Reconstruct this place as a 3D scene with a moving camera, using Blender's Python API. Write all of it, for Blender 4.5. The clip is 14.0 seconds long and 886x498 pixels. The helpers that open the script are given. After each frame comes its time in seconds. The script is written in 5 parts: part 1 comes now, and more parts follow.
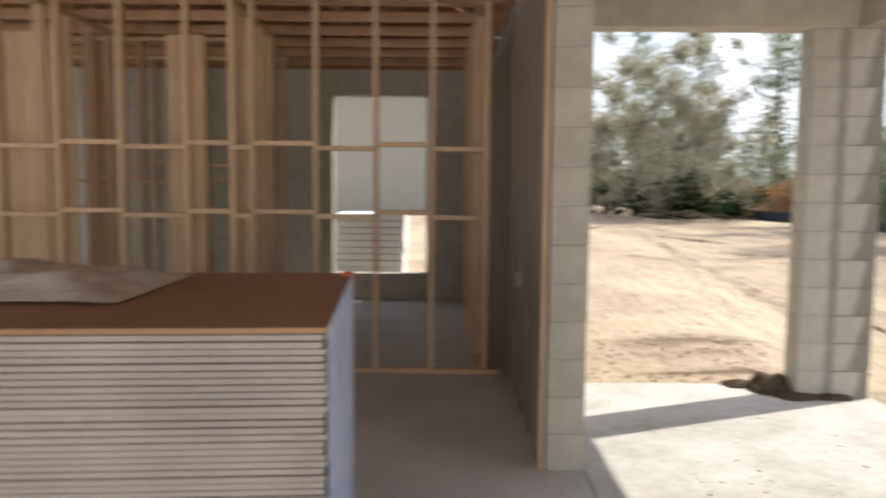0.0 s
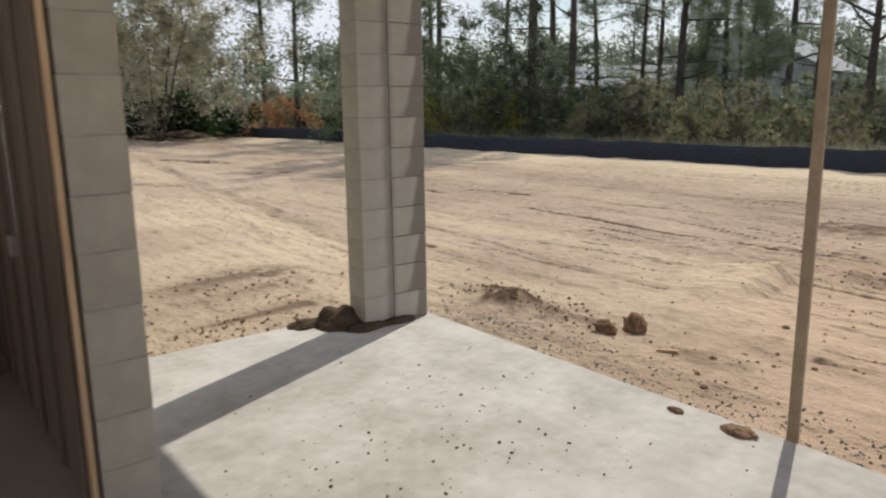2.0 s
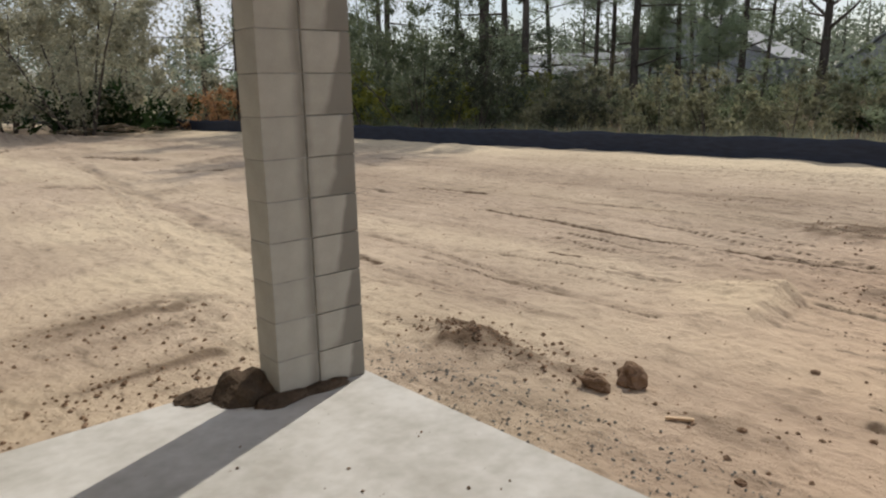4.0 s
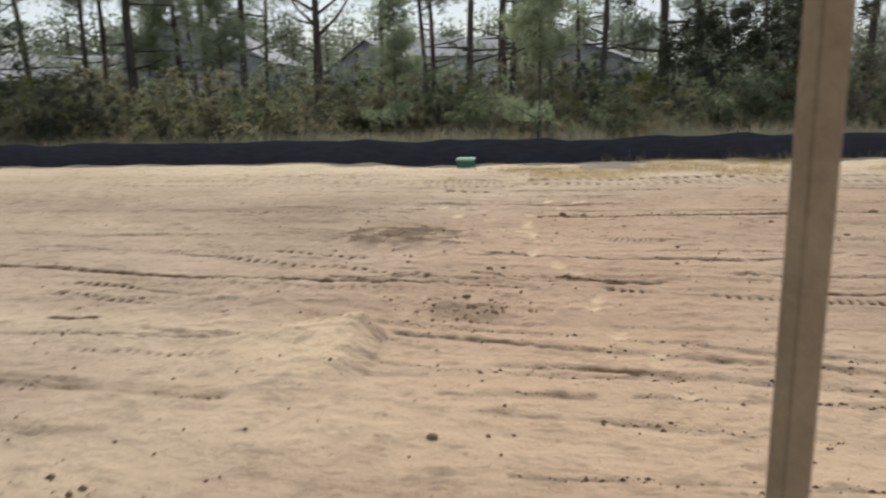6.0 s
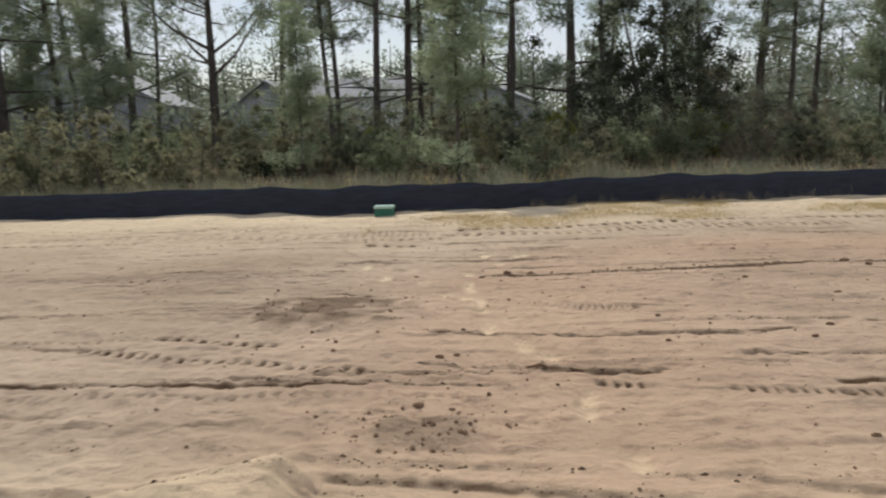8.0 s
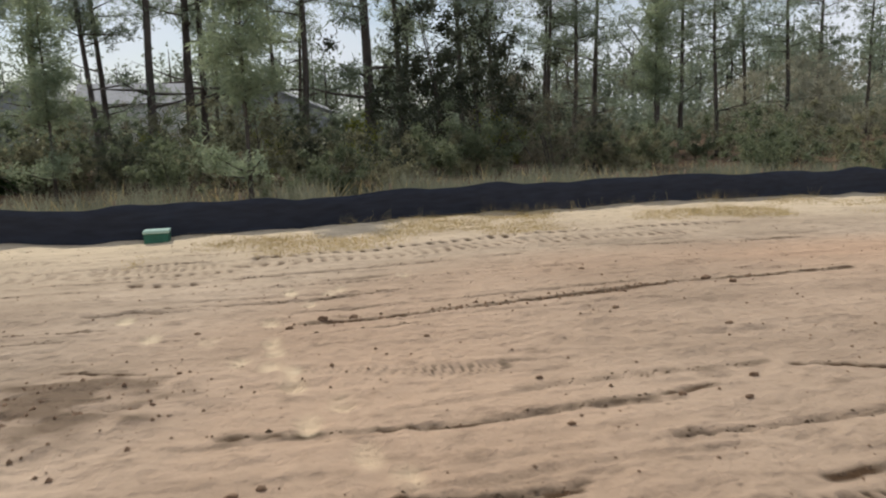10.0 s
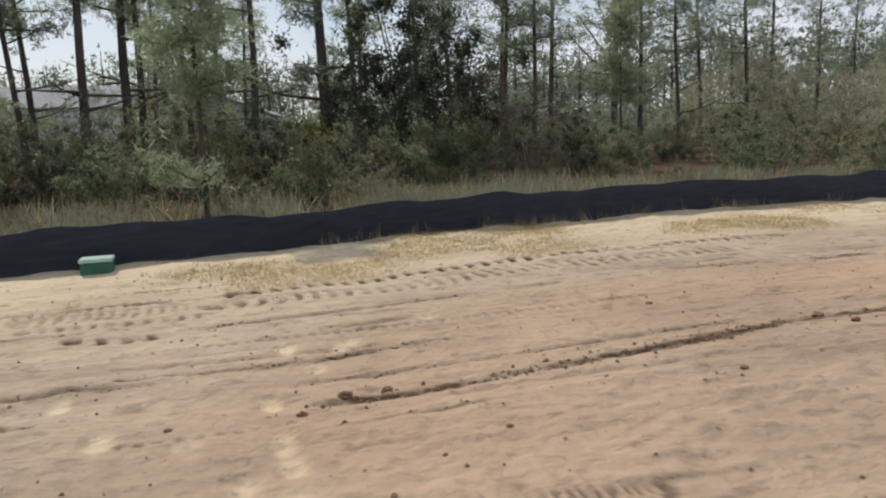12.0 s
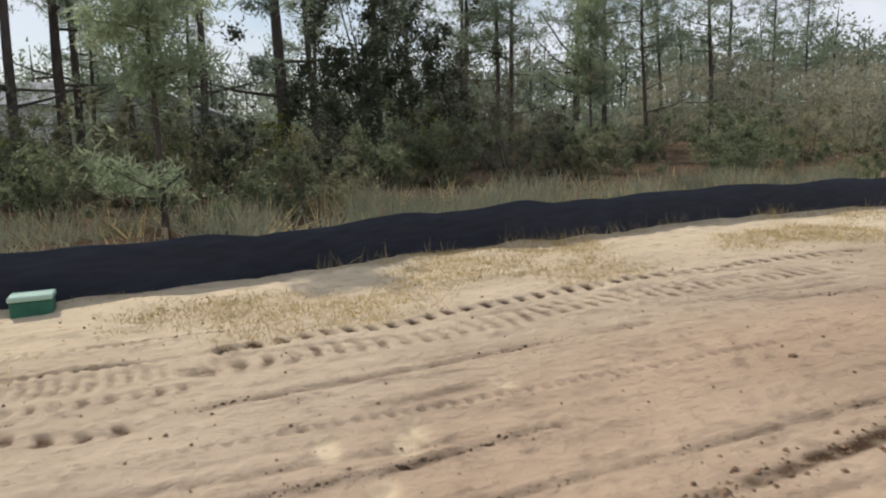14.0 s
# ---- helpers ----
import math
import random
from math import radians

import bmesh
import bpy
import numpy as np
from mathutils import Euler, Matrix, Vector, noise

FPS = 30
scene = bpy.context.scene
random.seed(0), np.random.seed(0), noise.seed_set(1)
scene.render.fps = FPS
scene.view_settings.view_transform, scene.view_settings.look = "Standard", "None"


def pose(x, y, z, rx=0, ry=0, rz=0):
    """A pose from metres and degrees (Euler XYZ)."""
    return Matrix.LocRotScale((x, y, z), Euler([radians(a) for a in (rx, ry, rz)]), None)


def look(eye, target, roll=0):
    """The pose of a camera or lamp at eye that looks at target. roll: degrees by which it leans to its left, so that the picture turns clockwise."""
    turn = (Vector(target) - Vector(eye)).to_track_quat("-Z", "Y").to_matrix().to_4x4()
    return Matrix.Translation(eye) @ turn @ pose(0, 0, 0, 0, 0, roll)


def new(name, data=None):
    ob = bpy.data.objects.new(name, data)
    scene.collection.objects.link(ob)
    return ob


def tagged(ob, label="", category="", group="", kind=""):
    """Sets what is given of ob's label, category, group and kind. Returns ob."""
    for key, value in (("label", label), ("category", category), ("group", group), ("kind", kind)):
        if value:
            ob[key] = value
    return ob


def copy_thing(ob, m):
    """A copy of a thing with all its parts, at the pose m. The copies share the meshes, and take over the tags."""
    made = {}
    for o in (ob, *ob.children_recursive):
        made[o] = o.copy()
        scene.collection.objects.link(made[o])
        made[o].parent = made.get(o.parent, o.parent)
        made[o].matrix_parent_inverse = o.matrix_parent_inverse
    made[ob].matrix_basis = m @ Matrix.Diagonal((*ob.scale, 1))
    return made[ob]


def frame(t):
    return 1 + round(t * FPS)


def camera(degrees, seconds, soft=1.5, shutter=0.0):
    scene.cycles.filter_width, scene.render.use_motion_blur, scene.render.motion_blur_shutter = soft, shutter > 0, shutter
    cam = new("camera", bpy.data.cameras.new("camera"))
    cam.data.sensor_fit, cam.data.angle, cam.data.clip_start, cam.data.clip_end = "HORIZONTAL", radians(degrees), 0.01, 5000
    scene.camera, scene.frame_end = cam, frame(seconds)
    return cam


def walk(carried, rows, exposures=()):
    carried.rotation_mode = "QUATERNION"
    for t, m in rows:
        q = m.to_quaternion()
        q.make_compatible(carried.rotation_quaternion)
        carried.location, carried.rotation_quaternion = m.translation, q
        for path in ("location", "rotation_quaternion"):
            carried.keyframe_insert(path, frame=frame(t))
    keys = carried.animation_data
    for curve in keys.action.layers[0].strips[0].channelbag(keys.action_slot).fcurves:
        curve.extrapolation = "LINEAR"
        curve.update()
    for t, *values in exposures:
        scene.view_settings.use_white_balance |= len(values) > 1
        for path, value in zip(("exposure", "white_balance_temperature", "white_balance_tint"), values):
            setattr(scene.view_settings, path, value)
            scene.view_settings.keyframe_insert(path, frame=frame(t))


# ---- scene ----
cam = camera(62.5, 14.0, 2.1, 0.5)
METRES, EYE, TILT, LEAN, TURN = 11.4, 1.676, 0.0, 0.0, 0.0
ROWS = [
    (0.0, 0.0, 0.0, 0.0, 0.04, -5.02, -0.5),
    (0.5, -0.003, 0.0284, 0.0005, -15.42, -4.85, -0.18),
    (1.0, -0.0081, 0.0531, -0.0, -24.96, -6.16, 0.12),
    (1.5, -0.0091, 0.0723, -0.0007, -25.72, -9.06, 0.27),
    (2.0, 0.0031, 0.0958, -0.0009, -38.23, -11.36, 0.75),
    (4.5, 0.101, 0.1966, 0.0005, -43.98, -12.34, 1.34),
    (5.0, 0.1274, 0.2129, -0.0015, -49.94, -12.28, 1.58),
    (5.5, 0.1585, 0.2339, -0.004, -64.43, -12.61, 1.48),
    (6.0, 0.1884, 0.2571, -0.0037, -78.8, -12.7, 1.52),
    (6.5, 0.2195, 0.2738, -0.0006, -80.73, -12.43, 1.73),
    (7.0, 0.248, 0.2898, -0.0015, -80.98, -11.65, 1.76),
    (7.5, 0.2796, 0.2994, -0.0019, -82.55, -10.12, 1.76),
    (8.0, 0.3147, 0.3001, -0.0041, -86.34, -9.82, 1.89),
    (8.5, 0.3529, 0.3021, -0.0107, -90.42, -9.78, 1.82),
    (9.0, 0.3989, 0.2985, -0.0131, -95.9, -9.78, 1.92),
    (11.5, 0.6092, 0.3332, -0.0131, -105.4, -9.29, 1.92),
    (12.0, 0.6528, 0.3394, -0.0138, -106.77, -9.4, 2.14),
    (12.5, 0.6951, 0.3469, -0.0176, -107.58, -9.56, 2.12),
    (13.0, 0.7337, 0.3589, -0.0131, -109.32, -9.52, 1.97),
    (13.5, 0.7788, 0.3637, -0.0125, -110.41, -9.57, 2.09),
    (14.0, 0.8224, 0.3669, -0.0131, -111.1, -9.59, 2.07),
]
walk(cam, [(t, pose(0, 0, EYE, TILT, LEAN, TURN) @ pose(METRES * x, METRES * y, METRES * z, 90 + pitch, roll, yaw)) for t, x, y, z, yaw, pitch, roll in ROWS],
     [(0.0, 0.85), (0.5, 0.42), (1.0, 0.15), (2.0, 0.05), (4.5, -0.1), (6.0, -0.02), (8.0, -0.1), (11.5, -0.08), (14.0, 0.0)])

# ---- world, sun, exposure ----
SUN_DIR = Vector((0.925, 0.38, 1.12)).normalized()
world = bpy.data.worlds.new("world")
scene.world = world
world.use_nodes = True
wn = world.node_tree.nodes
sky = wn.new("ShaderNodeTexSky")
sky.sky_type, sky.sun_disc = "NISHITA", False
sky.sun_elevation = math.asin(SUN_DIR.z)
sky.sun_rotation = math.atan2(SUN_DIR.x, SUN_DIR.y)
sky.air_density, sky.dust_density, sky.ozone_density = 1.0, 1.2, 1.5
# thin white cloud over the whole sky
wtc = wn.new("ShaderNodeTexCoord")
wno = wn.new("ShaderNodeTexNoise")
wno.inputs["Scale"].default_value, wno.inputs["Detail"].default_value = 4.0, 6.0
wrp = wn.new("ShaderNodeValToRGB")
wrp.color_ramp.elements[0].position, wrp.color_ramp.elements[1].position = 0.32, 0.58
wmx = wn.new("ShaderNodeMix")
wmx.data_type = "RGBA"
wmx.inputs["B"].default_value = (8.0, 8.4, 9.2, 1)
wl = world.node_tree.links
wl.new(wtc.outputs["Generated"], wno.inputs["Vector"])
wl.new(wno.outputs["Fac"], wrp.inputs["Fac"])
wl.new(wrp.outputs["Color"], wmx.inputs["Factor"])
wl.new(sky.outputs["Color"], wmx.inputs["A"])
wl.new(wmx.outputs["Result"], wn["Background"].inputs["Color"])
wn["Background"].inputs["Strength"].default_value = 0.10
sun = new("sun", bpy.data.lights.new("sun", "SUN"))
sun.data.energy, sun.data.angle, sun.data.color = 3.5, radians(0.6), (1.0, 0.935, 0.83)
sun.matrix_world = look((0, 0, 30), Vector((0, 0, 30)) - SUN_DIR)


def fill_light(name, eye, target, wide, high, watts):
    """Added area lamp in place of daylight at an opening; brightens the room."""
    la = new(name, bpy.data.lights.new(name, "AREA"))
    la.data.shape, la.data.size, la.data.size_y, la.data.energy, la.data.color = "RECTANGLE", wide, high, watts, (1.0, 0.97, 0.94)
    la.matrix_world = look(eye, target)


fill_light("daylight_south", (-4.0, -3.98, 1.45), (-4.0, 0, 1.45), 5.1, 2.4, 85)
fill_light("daylight_south_patio", (0.9, -3.98, 1.45), (0.9, 0, 1.45), 2.9, 2.4, 60)
fill_light("daylight_west", (-7.28, -0.7, 1.4), (0, -0.7, 1.4), 2.5, 2.4, 34)
fill_light("daylight_west_window", (-7.28, 3.3, 1.75), (0, 3.3, 1.75), 2.5, 1.6, 36)
fill_light("daylight_west_back", (-7.28, 7.3, 1.75), (0, 7.3, 1.75), 2.1, 1.6, 26)


# ---- materials ----
def material(name, base, dark, rough=0.8, scale=6.0, fine=60.0, bump=0.15, metal=0.0, mix=0.5, stretch=(1, 1, 1), vary=0.0, bumpdist=0.01, trans=0.0):
    """Two scales of noise between two colours, with fine relief; vary: how far single pieces differ."""
    m = bpy.data.materials.new(name)
    m.use_nodes = True
    n, l = m.node_tree.nodes, m.node_tree.links
    b = n["Principled BSDF"]
    tc = n.new("ShaderNodeTexCoord")
    mp = n.new("ShaderNodeMapping")
    mp.inputs["Scale"].default_value = stretch
    l.new(tc.outputs["Object"], mp.inputs["Vector"])
    big, small = n.new("ShaderNodeTexNoise"), n.new("ShaderNodeTexNoise")
    big.inputs["Scale"].default_value, big.inputs["Detail"].default_value = scale, 5
    small.inputs["Scale"].default_value, small.inputs["Detail"].default_value = fine, 4
    l.new(mp.outputs["Vector"], big.inputs["Vector"])
    l.new(mp.outputs["Vector"], small.inputs["Vector"])
    add = n.new("ShaderNodeMath")
    add.operation = "MULTIPLY_ADD"
    l.new(small.outputs["Fac"], add.inputs[0])
    add.inputs[1].default_value = 0.5
    l.new(big.outputs["Fac"], add.inputs[2])
    rp = n.new("ShaderNodeMapRange")
    rp.inputs["From Min"].default_value, rp.inputs["From Max"].default_value = 0.75 - mix / 2, 0.75 + mix / 2
    l.new(add.outputs["Value"], rp.inputs["Value"])
    mx = n.new("ShaderNodeMix")
    mx.data_type = "RGBA"
    mx.inputs["A"].default_value, mx.inputs["B"].default_value = (*dark, 1), (*base, 1)
    l.new(rp.outputs["Result"], mx.inputs["Factor"])
    out = mx.outputs["Result"]
    if vary:
        oi, gi = n.new("ShaderNodeObjectInfo"), n.new("ShaderNodeNewGeometry")
        av = n.new("ShaderNodeMath")
        av.operation = "ADD"
        l.new(oi.outputs["Random"], av.inputs[0])
        l.new(gi.outputs["Random Per Island"], av.inputs[1])
        mr = n.new("ShaderNodeMapRange")
        mr.inputs["From Max"].default_value = 2.0
        mr.inputs["To Min"].default_value, mr.inputs["To Max"].default_value = 1 - vary, 1 + vary
        l.new(av.outputs["Value"], mr.inputs["Value"])
        hs = n.new("ShaderNodeHueSaturation")
        l.new(mr.outputs["Result"], hs.inputs["Value"])
        l.new(out, hs.inputs["Color"])
        out = hs.outputs["Color"]
    l.new(out, b.inputs["Base Color"])
    b.inputs["Roughness"].default_value, b.inputs["Metallic"].default_value = rough, metal
    b.inputs["Specular IOR Level"].default_value = 0.3
    if bump:
        bp = n.new("ShaderNodeBump")
        bp.inputs["Strength"].default_value, bp.inputs["Distance"].default_value = bump, bumpdist
        l.new(add.outputs["Value"], bp.inputs["Height"])
        l.new(bp.outputs["Normal"], b.inputs["Normal"])
    if trans:
        tr, ms = n.new("ShaderNodeBsdfTranslucent"), n.new("ShaderNodeMixShader")
        l.new(out, tr.inputs["Color"])
        ms.inputs["Fac"].default_value = trans
        l.new(b.outputs["BSDF"], ms.inputs[1])
        l.new(tr.outputs["BSDF"], ms.inputs[2])
        l.new(ms.outputs["Shader"], n["Material Output"].inputs["Surface"])
    return m


CONCRETE = material("concrete", (0.50, 0.49, 0.46), (0.36, 0.35, 0.325), 0.85, 1.6, 45, 0.25, mix=0.5, bumpdist=0.004)
PATIO = material("patio_concrete", (0.54, 0.525, 0.495), (0.37, 0.352, 0.315), 0.85, 2.6, 14, 0.3, mix=0.42, bumpdist=0.004)
BLOCK = material("concrete_block", (0.43, 0.405, 0.345), (0.32, 0.298, 0.25), 0.95, 7, 160, 0.5, mix=0.6, vary=0.10, bumpdist=0.004)
MORTAR = material("mortar", (0.36, 0.35, 0.315), (0.25, 0.24, 0.22), 0.95, 12, 90, 0.6, bumpdist=0.006)
LUMBER = material("lumber", (0.58, 0.42, 0.275), (0.42, 0.29, 0.175), 0.75, 5, 60, 0.2, stretch=(6, 6, 0.6), vary=0.18, bumpdist=0.003)
TRUSS = material("truss_lumber", (0.50, 0.33, 0.20), (0.33, 0.195, 0.11), 0.75, 5, 60, 0.2, vary=0.2, bumpdist=0.003)
OSB = material("strand_board", (0.42, 0.235, 0.125), (0.26, 0.13, 0.06), 0.8, 14, 50, 0.3, mix=0.6, bumpdist=0.004)
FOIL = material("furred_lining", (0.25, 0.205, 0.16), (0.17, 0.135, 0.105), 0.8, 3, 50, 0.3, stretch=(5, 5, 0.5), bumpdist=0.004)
GYPSUM = material("gypsum_edge", (0.405, 0.36, 0.325), (0.295, 0.258, 0.228), 0.9, 3, 80, 0.2, vary=0.07, bumpdist=0.003)
WHITEBOARD = material("white_gypsum_face", (0.78, 0.77, 0.75), (0.70, 0.69, 0.67), 0.85, 3, 60, 0.1, vary=0.05, bumpdist=0.003)
PAPER = material("brown_paper_face", (0.36, 0.225, 0.13), (0.29, 0.175, 0.10), 0.85, 2, 60, 0.1, bumpdist=0.003)
ENDTAPE = material("printed_end_tape", (0.66, 0.69, 0.76), (0.22, 0.32, 0.62), 0.55, 9, 40, 0.15, mix=0.35, stretch=(1, 3, 1.2))
ORANGE = material("orange_tape", (0.75, 0.25, 0.06), (0.62, 0.18, 0.04), 0.6)
PLASTIC = material("plastic_film", (0.60, 0.56, 0.50), (0.45, 0.40, 0.35), 0.25, 8, 40, 0.6, bumpdist=0.02)
GALV = material("galvanised_steel", (0.55, 0.56, 0.57), (0.40, 0.41, 0.42), 0.35, 8, 60, 0.05, metal=0.9)
FABRIC = material("silt_fabric", (0.030, 0.036, 0.055), (0.016, 0.019, 0.029), 0.7, 3, 120, 0.4, stretch=(1, 1, 5), bumpdist=0.01)
STAKE = material("weathered_stake", (0.34, 0.27, 0.19), (0.22, 0.17, 0.12), 0.9, 6, 60, 0.3)
BARK = material("pine_bark", (0.12, 0.10, 0.086), (0.05, 0.042, 0.036), 0.95, 3, 18, 0.7, stretch=(2, 2, 0.6), bumpdist=0.03, vary=0.15)
# needles and shrub leaves below: distance haze put in as a greyer, bluer colour
NEEDLE = material("pine_needles", (0.30, 0.345, 0.235), (0.165, 0.21, 0.145), 0.6, 0.35, 3, 0, vary=0.3, trans=0.6)
NEEDLE_PALE = material("young_pine_needles", (0.37, 0.425, 0.275), (0.22, 0.27, 0.17), 0.6, 0.5, 3, 0, vary=0.25, trans=0.55)
LEAF = material("shrub_leaves", (0.225, 0.255, 0.15), (0.10, 0.125, 0.07), 0.5, 0.7, 4, 0, vary=0.35, trans=0.55)
LEAF_OLIVE = material("olive_leaves", (0.29, 0.28, 0.17), (0.15, 0.15, 0.09), 0.6, 0.7, 4, 0, vary=0.3, trans=0.55)
LEAF_BROWN = material("dry_brown_leaves", (0.25, 0.225, 0.155), (0.13, 0.12, 0.082), 0.7, 0.7, 4, 0, vary=0.3, trans=0.55)
LEAF_YELLOW = material("yellow_green_leaves", (0.32, 0.31, 0.06), (0.17, 0.19, 0.04), 0.5, 0.8, 4, 0, vary=0.25, trans=0.45)
LEAF_RUST = material("rust_brown_leaves", (0.42, 0.24, 0.12), (0.26, 0.15, 0.08), 0.7, 0.7, 4, 0, vary=0.25, trans=0.5)
LEAF_DARK = material("dark_evergreen_leaves", (0.075, 0.085, 0.05), (0.035, 0.042, 0.025), 0.5, 0.7, 4, 0, vary=0.35, trans=0.3)
LEAF_MOSS = material("grey_moss", (0.43, 0.41, 0.30), (0.25, 0.245, 0.175), 0.8, 0.6, 3, 0, vary=0.3, trans=0.6)
PALMETTO = material("palmetto_green", (0.045, 0.085, 0.025), (0.02, 0.04, 0.012), 0.4, 0.8, 4, 0, vary=0.3, trans=0.25)
STRAW = material("dry_grass", (0.60, 0.48, 0.24), (0.40, 0.31, 0.15), 0.8, 0.6, 4, 0, vary=0.3, trans=0.3)
GREYGRASS = material("grey_weeds", (0.37, 0.365, 0.26), (0.18, 0.19, 0.125), 0.8, 0.5, 4, 0, vary=0.35, trans=0.3)
CLOD = material("dark_soil", (0.27, 0.18, 0.12), (0.165, 0.108, 0.072), 0.95, 8, 60, 0.8, vary=0.25, bumpdist=0.02)
SOIL = material("damp_soil", (0.13, 0.095, 0.068), (0.06, 0.045, 0.033), 0.95, 9, 70, 0.9, bumpdist=0.03)
FARLEAF = material("far_foliage", (0.30, 0.34, 0.24), (0.17, 0.21, 0.15), 0.7, 0.2, 2, 0, vary=0.3, trans=0.4)
RUT = material("rut_soil", (0.165, 0.116, 0.078), (0.09, 0.064, 0.043), 0.95, 8, 60, 0.6, bumpdist=0.02)
PEBBLE = material("grey_pebbles", (0.33, 0.31, 0.28), (0.20, 0.185, 0.16), 0.9, 10, 60, 0.4, vary=0.3)
GREENBOX = material("green_plastic", (0.03, 0.15, 0.10), (0.02, 0.10, 0.07), 0.4, 6, 50, 0.05)
GREENTOP = material("pale_green_plastic", (0.42, 0.58, 0.50), (0.34, 0.50, 0.43), 0.4, 6, 50, 0.05)
# siding and shingles lightened to paint distance haze into their colour
SIDING = material("house_siding", (0.36, 0.37, 0.39), (0.28, 0.29, 0.305), 0.8, 1, 10, 0.1)
WHITE_SIDING = material("white_siding", (0.74, 0.73, 0.70), (0.62, 0.61, 0.59), 0.8, 1, 10, 0.1)
SHINGLE = material("roof_shingles", (0.33, 0.335, 0.345), (0.25, 0.255, 0.265), 0.9, 1.5, 12, 0.3)
WINDOW = material("dark_window", (0.03, 0.035, 0.04), (0.02, 0.022, 0.026), 0.1, 1, 5, 0)


def sand_material():
    """Sand with damp brown patches, dug-up soil and painted shade of the ruts (the vertex layer 'soil'), fine grit and
    small lumps.
    """
    m = material("sand", (0.485, 0.384, 0.290), (0.355, 0.277, 0.206), 0.95, 0.55, 9.0, 0.9, mix=0.5, bumpdist=0.06)
    n, l = m.node_tree.nodes, m.node_tree.links
    b = n["Principled BSDF"]
    src = b.inputs["Base Color"].links[0].from_socket
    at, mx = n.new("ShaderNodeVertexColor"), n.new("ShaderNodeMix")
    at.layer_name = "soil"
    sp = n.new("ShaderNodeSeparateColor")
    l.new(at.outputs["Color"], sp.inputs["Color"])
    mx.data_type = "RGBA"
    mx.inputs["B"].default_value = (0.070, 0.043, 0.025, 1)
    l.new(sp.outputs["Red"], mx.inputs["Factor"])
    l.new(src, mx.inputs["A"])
    m2 = n.new("ShaderNodeMix")
    m2.data_type = "RGBA"
    m2.inputs["B"].default_value = (0.60, 0.495, 0.35, 1)
    l.new(sp.outputs["Green"], m2.inputs["Factor"])
    l.new(mx.outputs["Result"], m2.inputs["A"])
    m3 = n.new("ShaderNodeMix")
    m3.data_type = "RGBA"
    m3.inputs["B"].default_value = (0.47, 0.305, 0.20, 1)
    l.new(sp.outputs["Blue"], m3.inputs["Factor"])
    l.new(m2.outputs["Result"], m3.inputs["A"])
    # fine dark specks of grit
    vo, tc = n.new("ShaderNodeTexVoronoi"), n.new("ShaderNodeTexCoord")
    vo.inputs["Scale"].default_value = 5.0
    l.new(tc.outputs["Object"], vo.inputs["Vector"])
    mr = n.new("ShaderNodeMapRange")
    mr.inputs["From Min"].default_value, mr.inputs["From Max"].default_value = 0.03, 0.12
    mr.inputs["To Min"].default_value, mr.inputs["To Max"].default_value = 0.62, 1.0
    l.new(vo.outputs["Distance"], mr.inputs["Value"])
    hs = n.new("ShaderNodeHueSaturation")
    l.new(mr.outputs["Result"], hs.inputs["Value"])
    l.new(m3.outputs["Result"], hs.inputs["Color"])
    # streaks left by grading, drawn out along the yard
    mp, st = n.new("ShaderNodeMapping"), n.new("ShaderNodeTexNoise")
    mp.inputs["Scale"].default_value = (1.0, 0.11, 1.0)
    mp.inputs["Rotation"].default_value = (0, 0, radians(5))
    st.inputs["Scale"].default_value, st.inputs["Detail"].default_value, st.inputs["Distortion"].default_value = 3.4, 7.0, 0.8
    l.new(tc.outputs["Object"], mp.inputs["Vector"])
    l.new(mp.outputs["Vector"], st.inputs["Vector"])
    sm = n.new("ShaderNodeMapRange")
    sm.inputs["From Min"].default_value, sm.inputs["From Max"].default_value = 0.36, 0.52
    sm.inputs["To Max"].default_value = 1.0
    l.new(st.outputs["Fac"], sm.inputs["Value"])
    # the streaks come and go
    pa, pm = n.new("ShaderNodeTexNoise"), n.new("ShaderNodeMapRange")
    pa.inputs["Scale"].default_value, pa.inputs["Detail"].default_value = 0.45, 3.0
    l.new(tc.outputs["Object"], pa.inputs["Vector"])
    pm.inputs["From Min"].default_value, pm.inputs["From Max"].default_value = 0.35, 0.65
    pm.inputs["To Min"].default_value, pm.inputs["To Max"].default_value = 1.0, 0.84
    l.new(pa.outputs["Fac"], pm.inputs["Value"])
    l.new(pm.outputs["Result"], sm.inputs["To Min"])
    h2 = n.new("ShaderNodeHueSaturation")
    l.new(sm.outputs["Result"], h2.inputs["Value"])
    l.new(hs.outputs["Color"], h2.inputs["Color"])
    l.new(h2.outputs["Color"], b.inputs["Base Color"])
    # loose lumps and scuffs a hand's breadth across
    m4, lu = n.new("ShaderNodeMapping"), n.new("ShaderNodeTexNoise")
    m4.inputs["Scale"].default_value = (1.0, 0.5, 1.0)
    lu.inputs["Scale"].default_value, lu.inputs["Detail"].default_value, lu.inputs["Roughness"].default_value = 7.0, 8.0, 0.65
    l.new(tc.outputs["Object"], m4.inputs["Vector"])
    l.new(m4.outputs["Vector"], lu.inputs["Vector"])
    lr = n.new("ShaderNodeMapRange")
    lr.inputs["From Min"].default_value, lr.inputs["From Max"].default_value = 0.54, 0.68
    lr.inputs["To Min"].default_value, lr.inputs["To Max"].default_value = 1.0, 0.68
    l.new(lu.outputs["Fac"], lr.inputs["Value"])
    h3 = n.new("ShaderNodeHueSaturation")
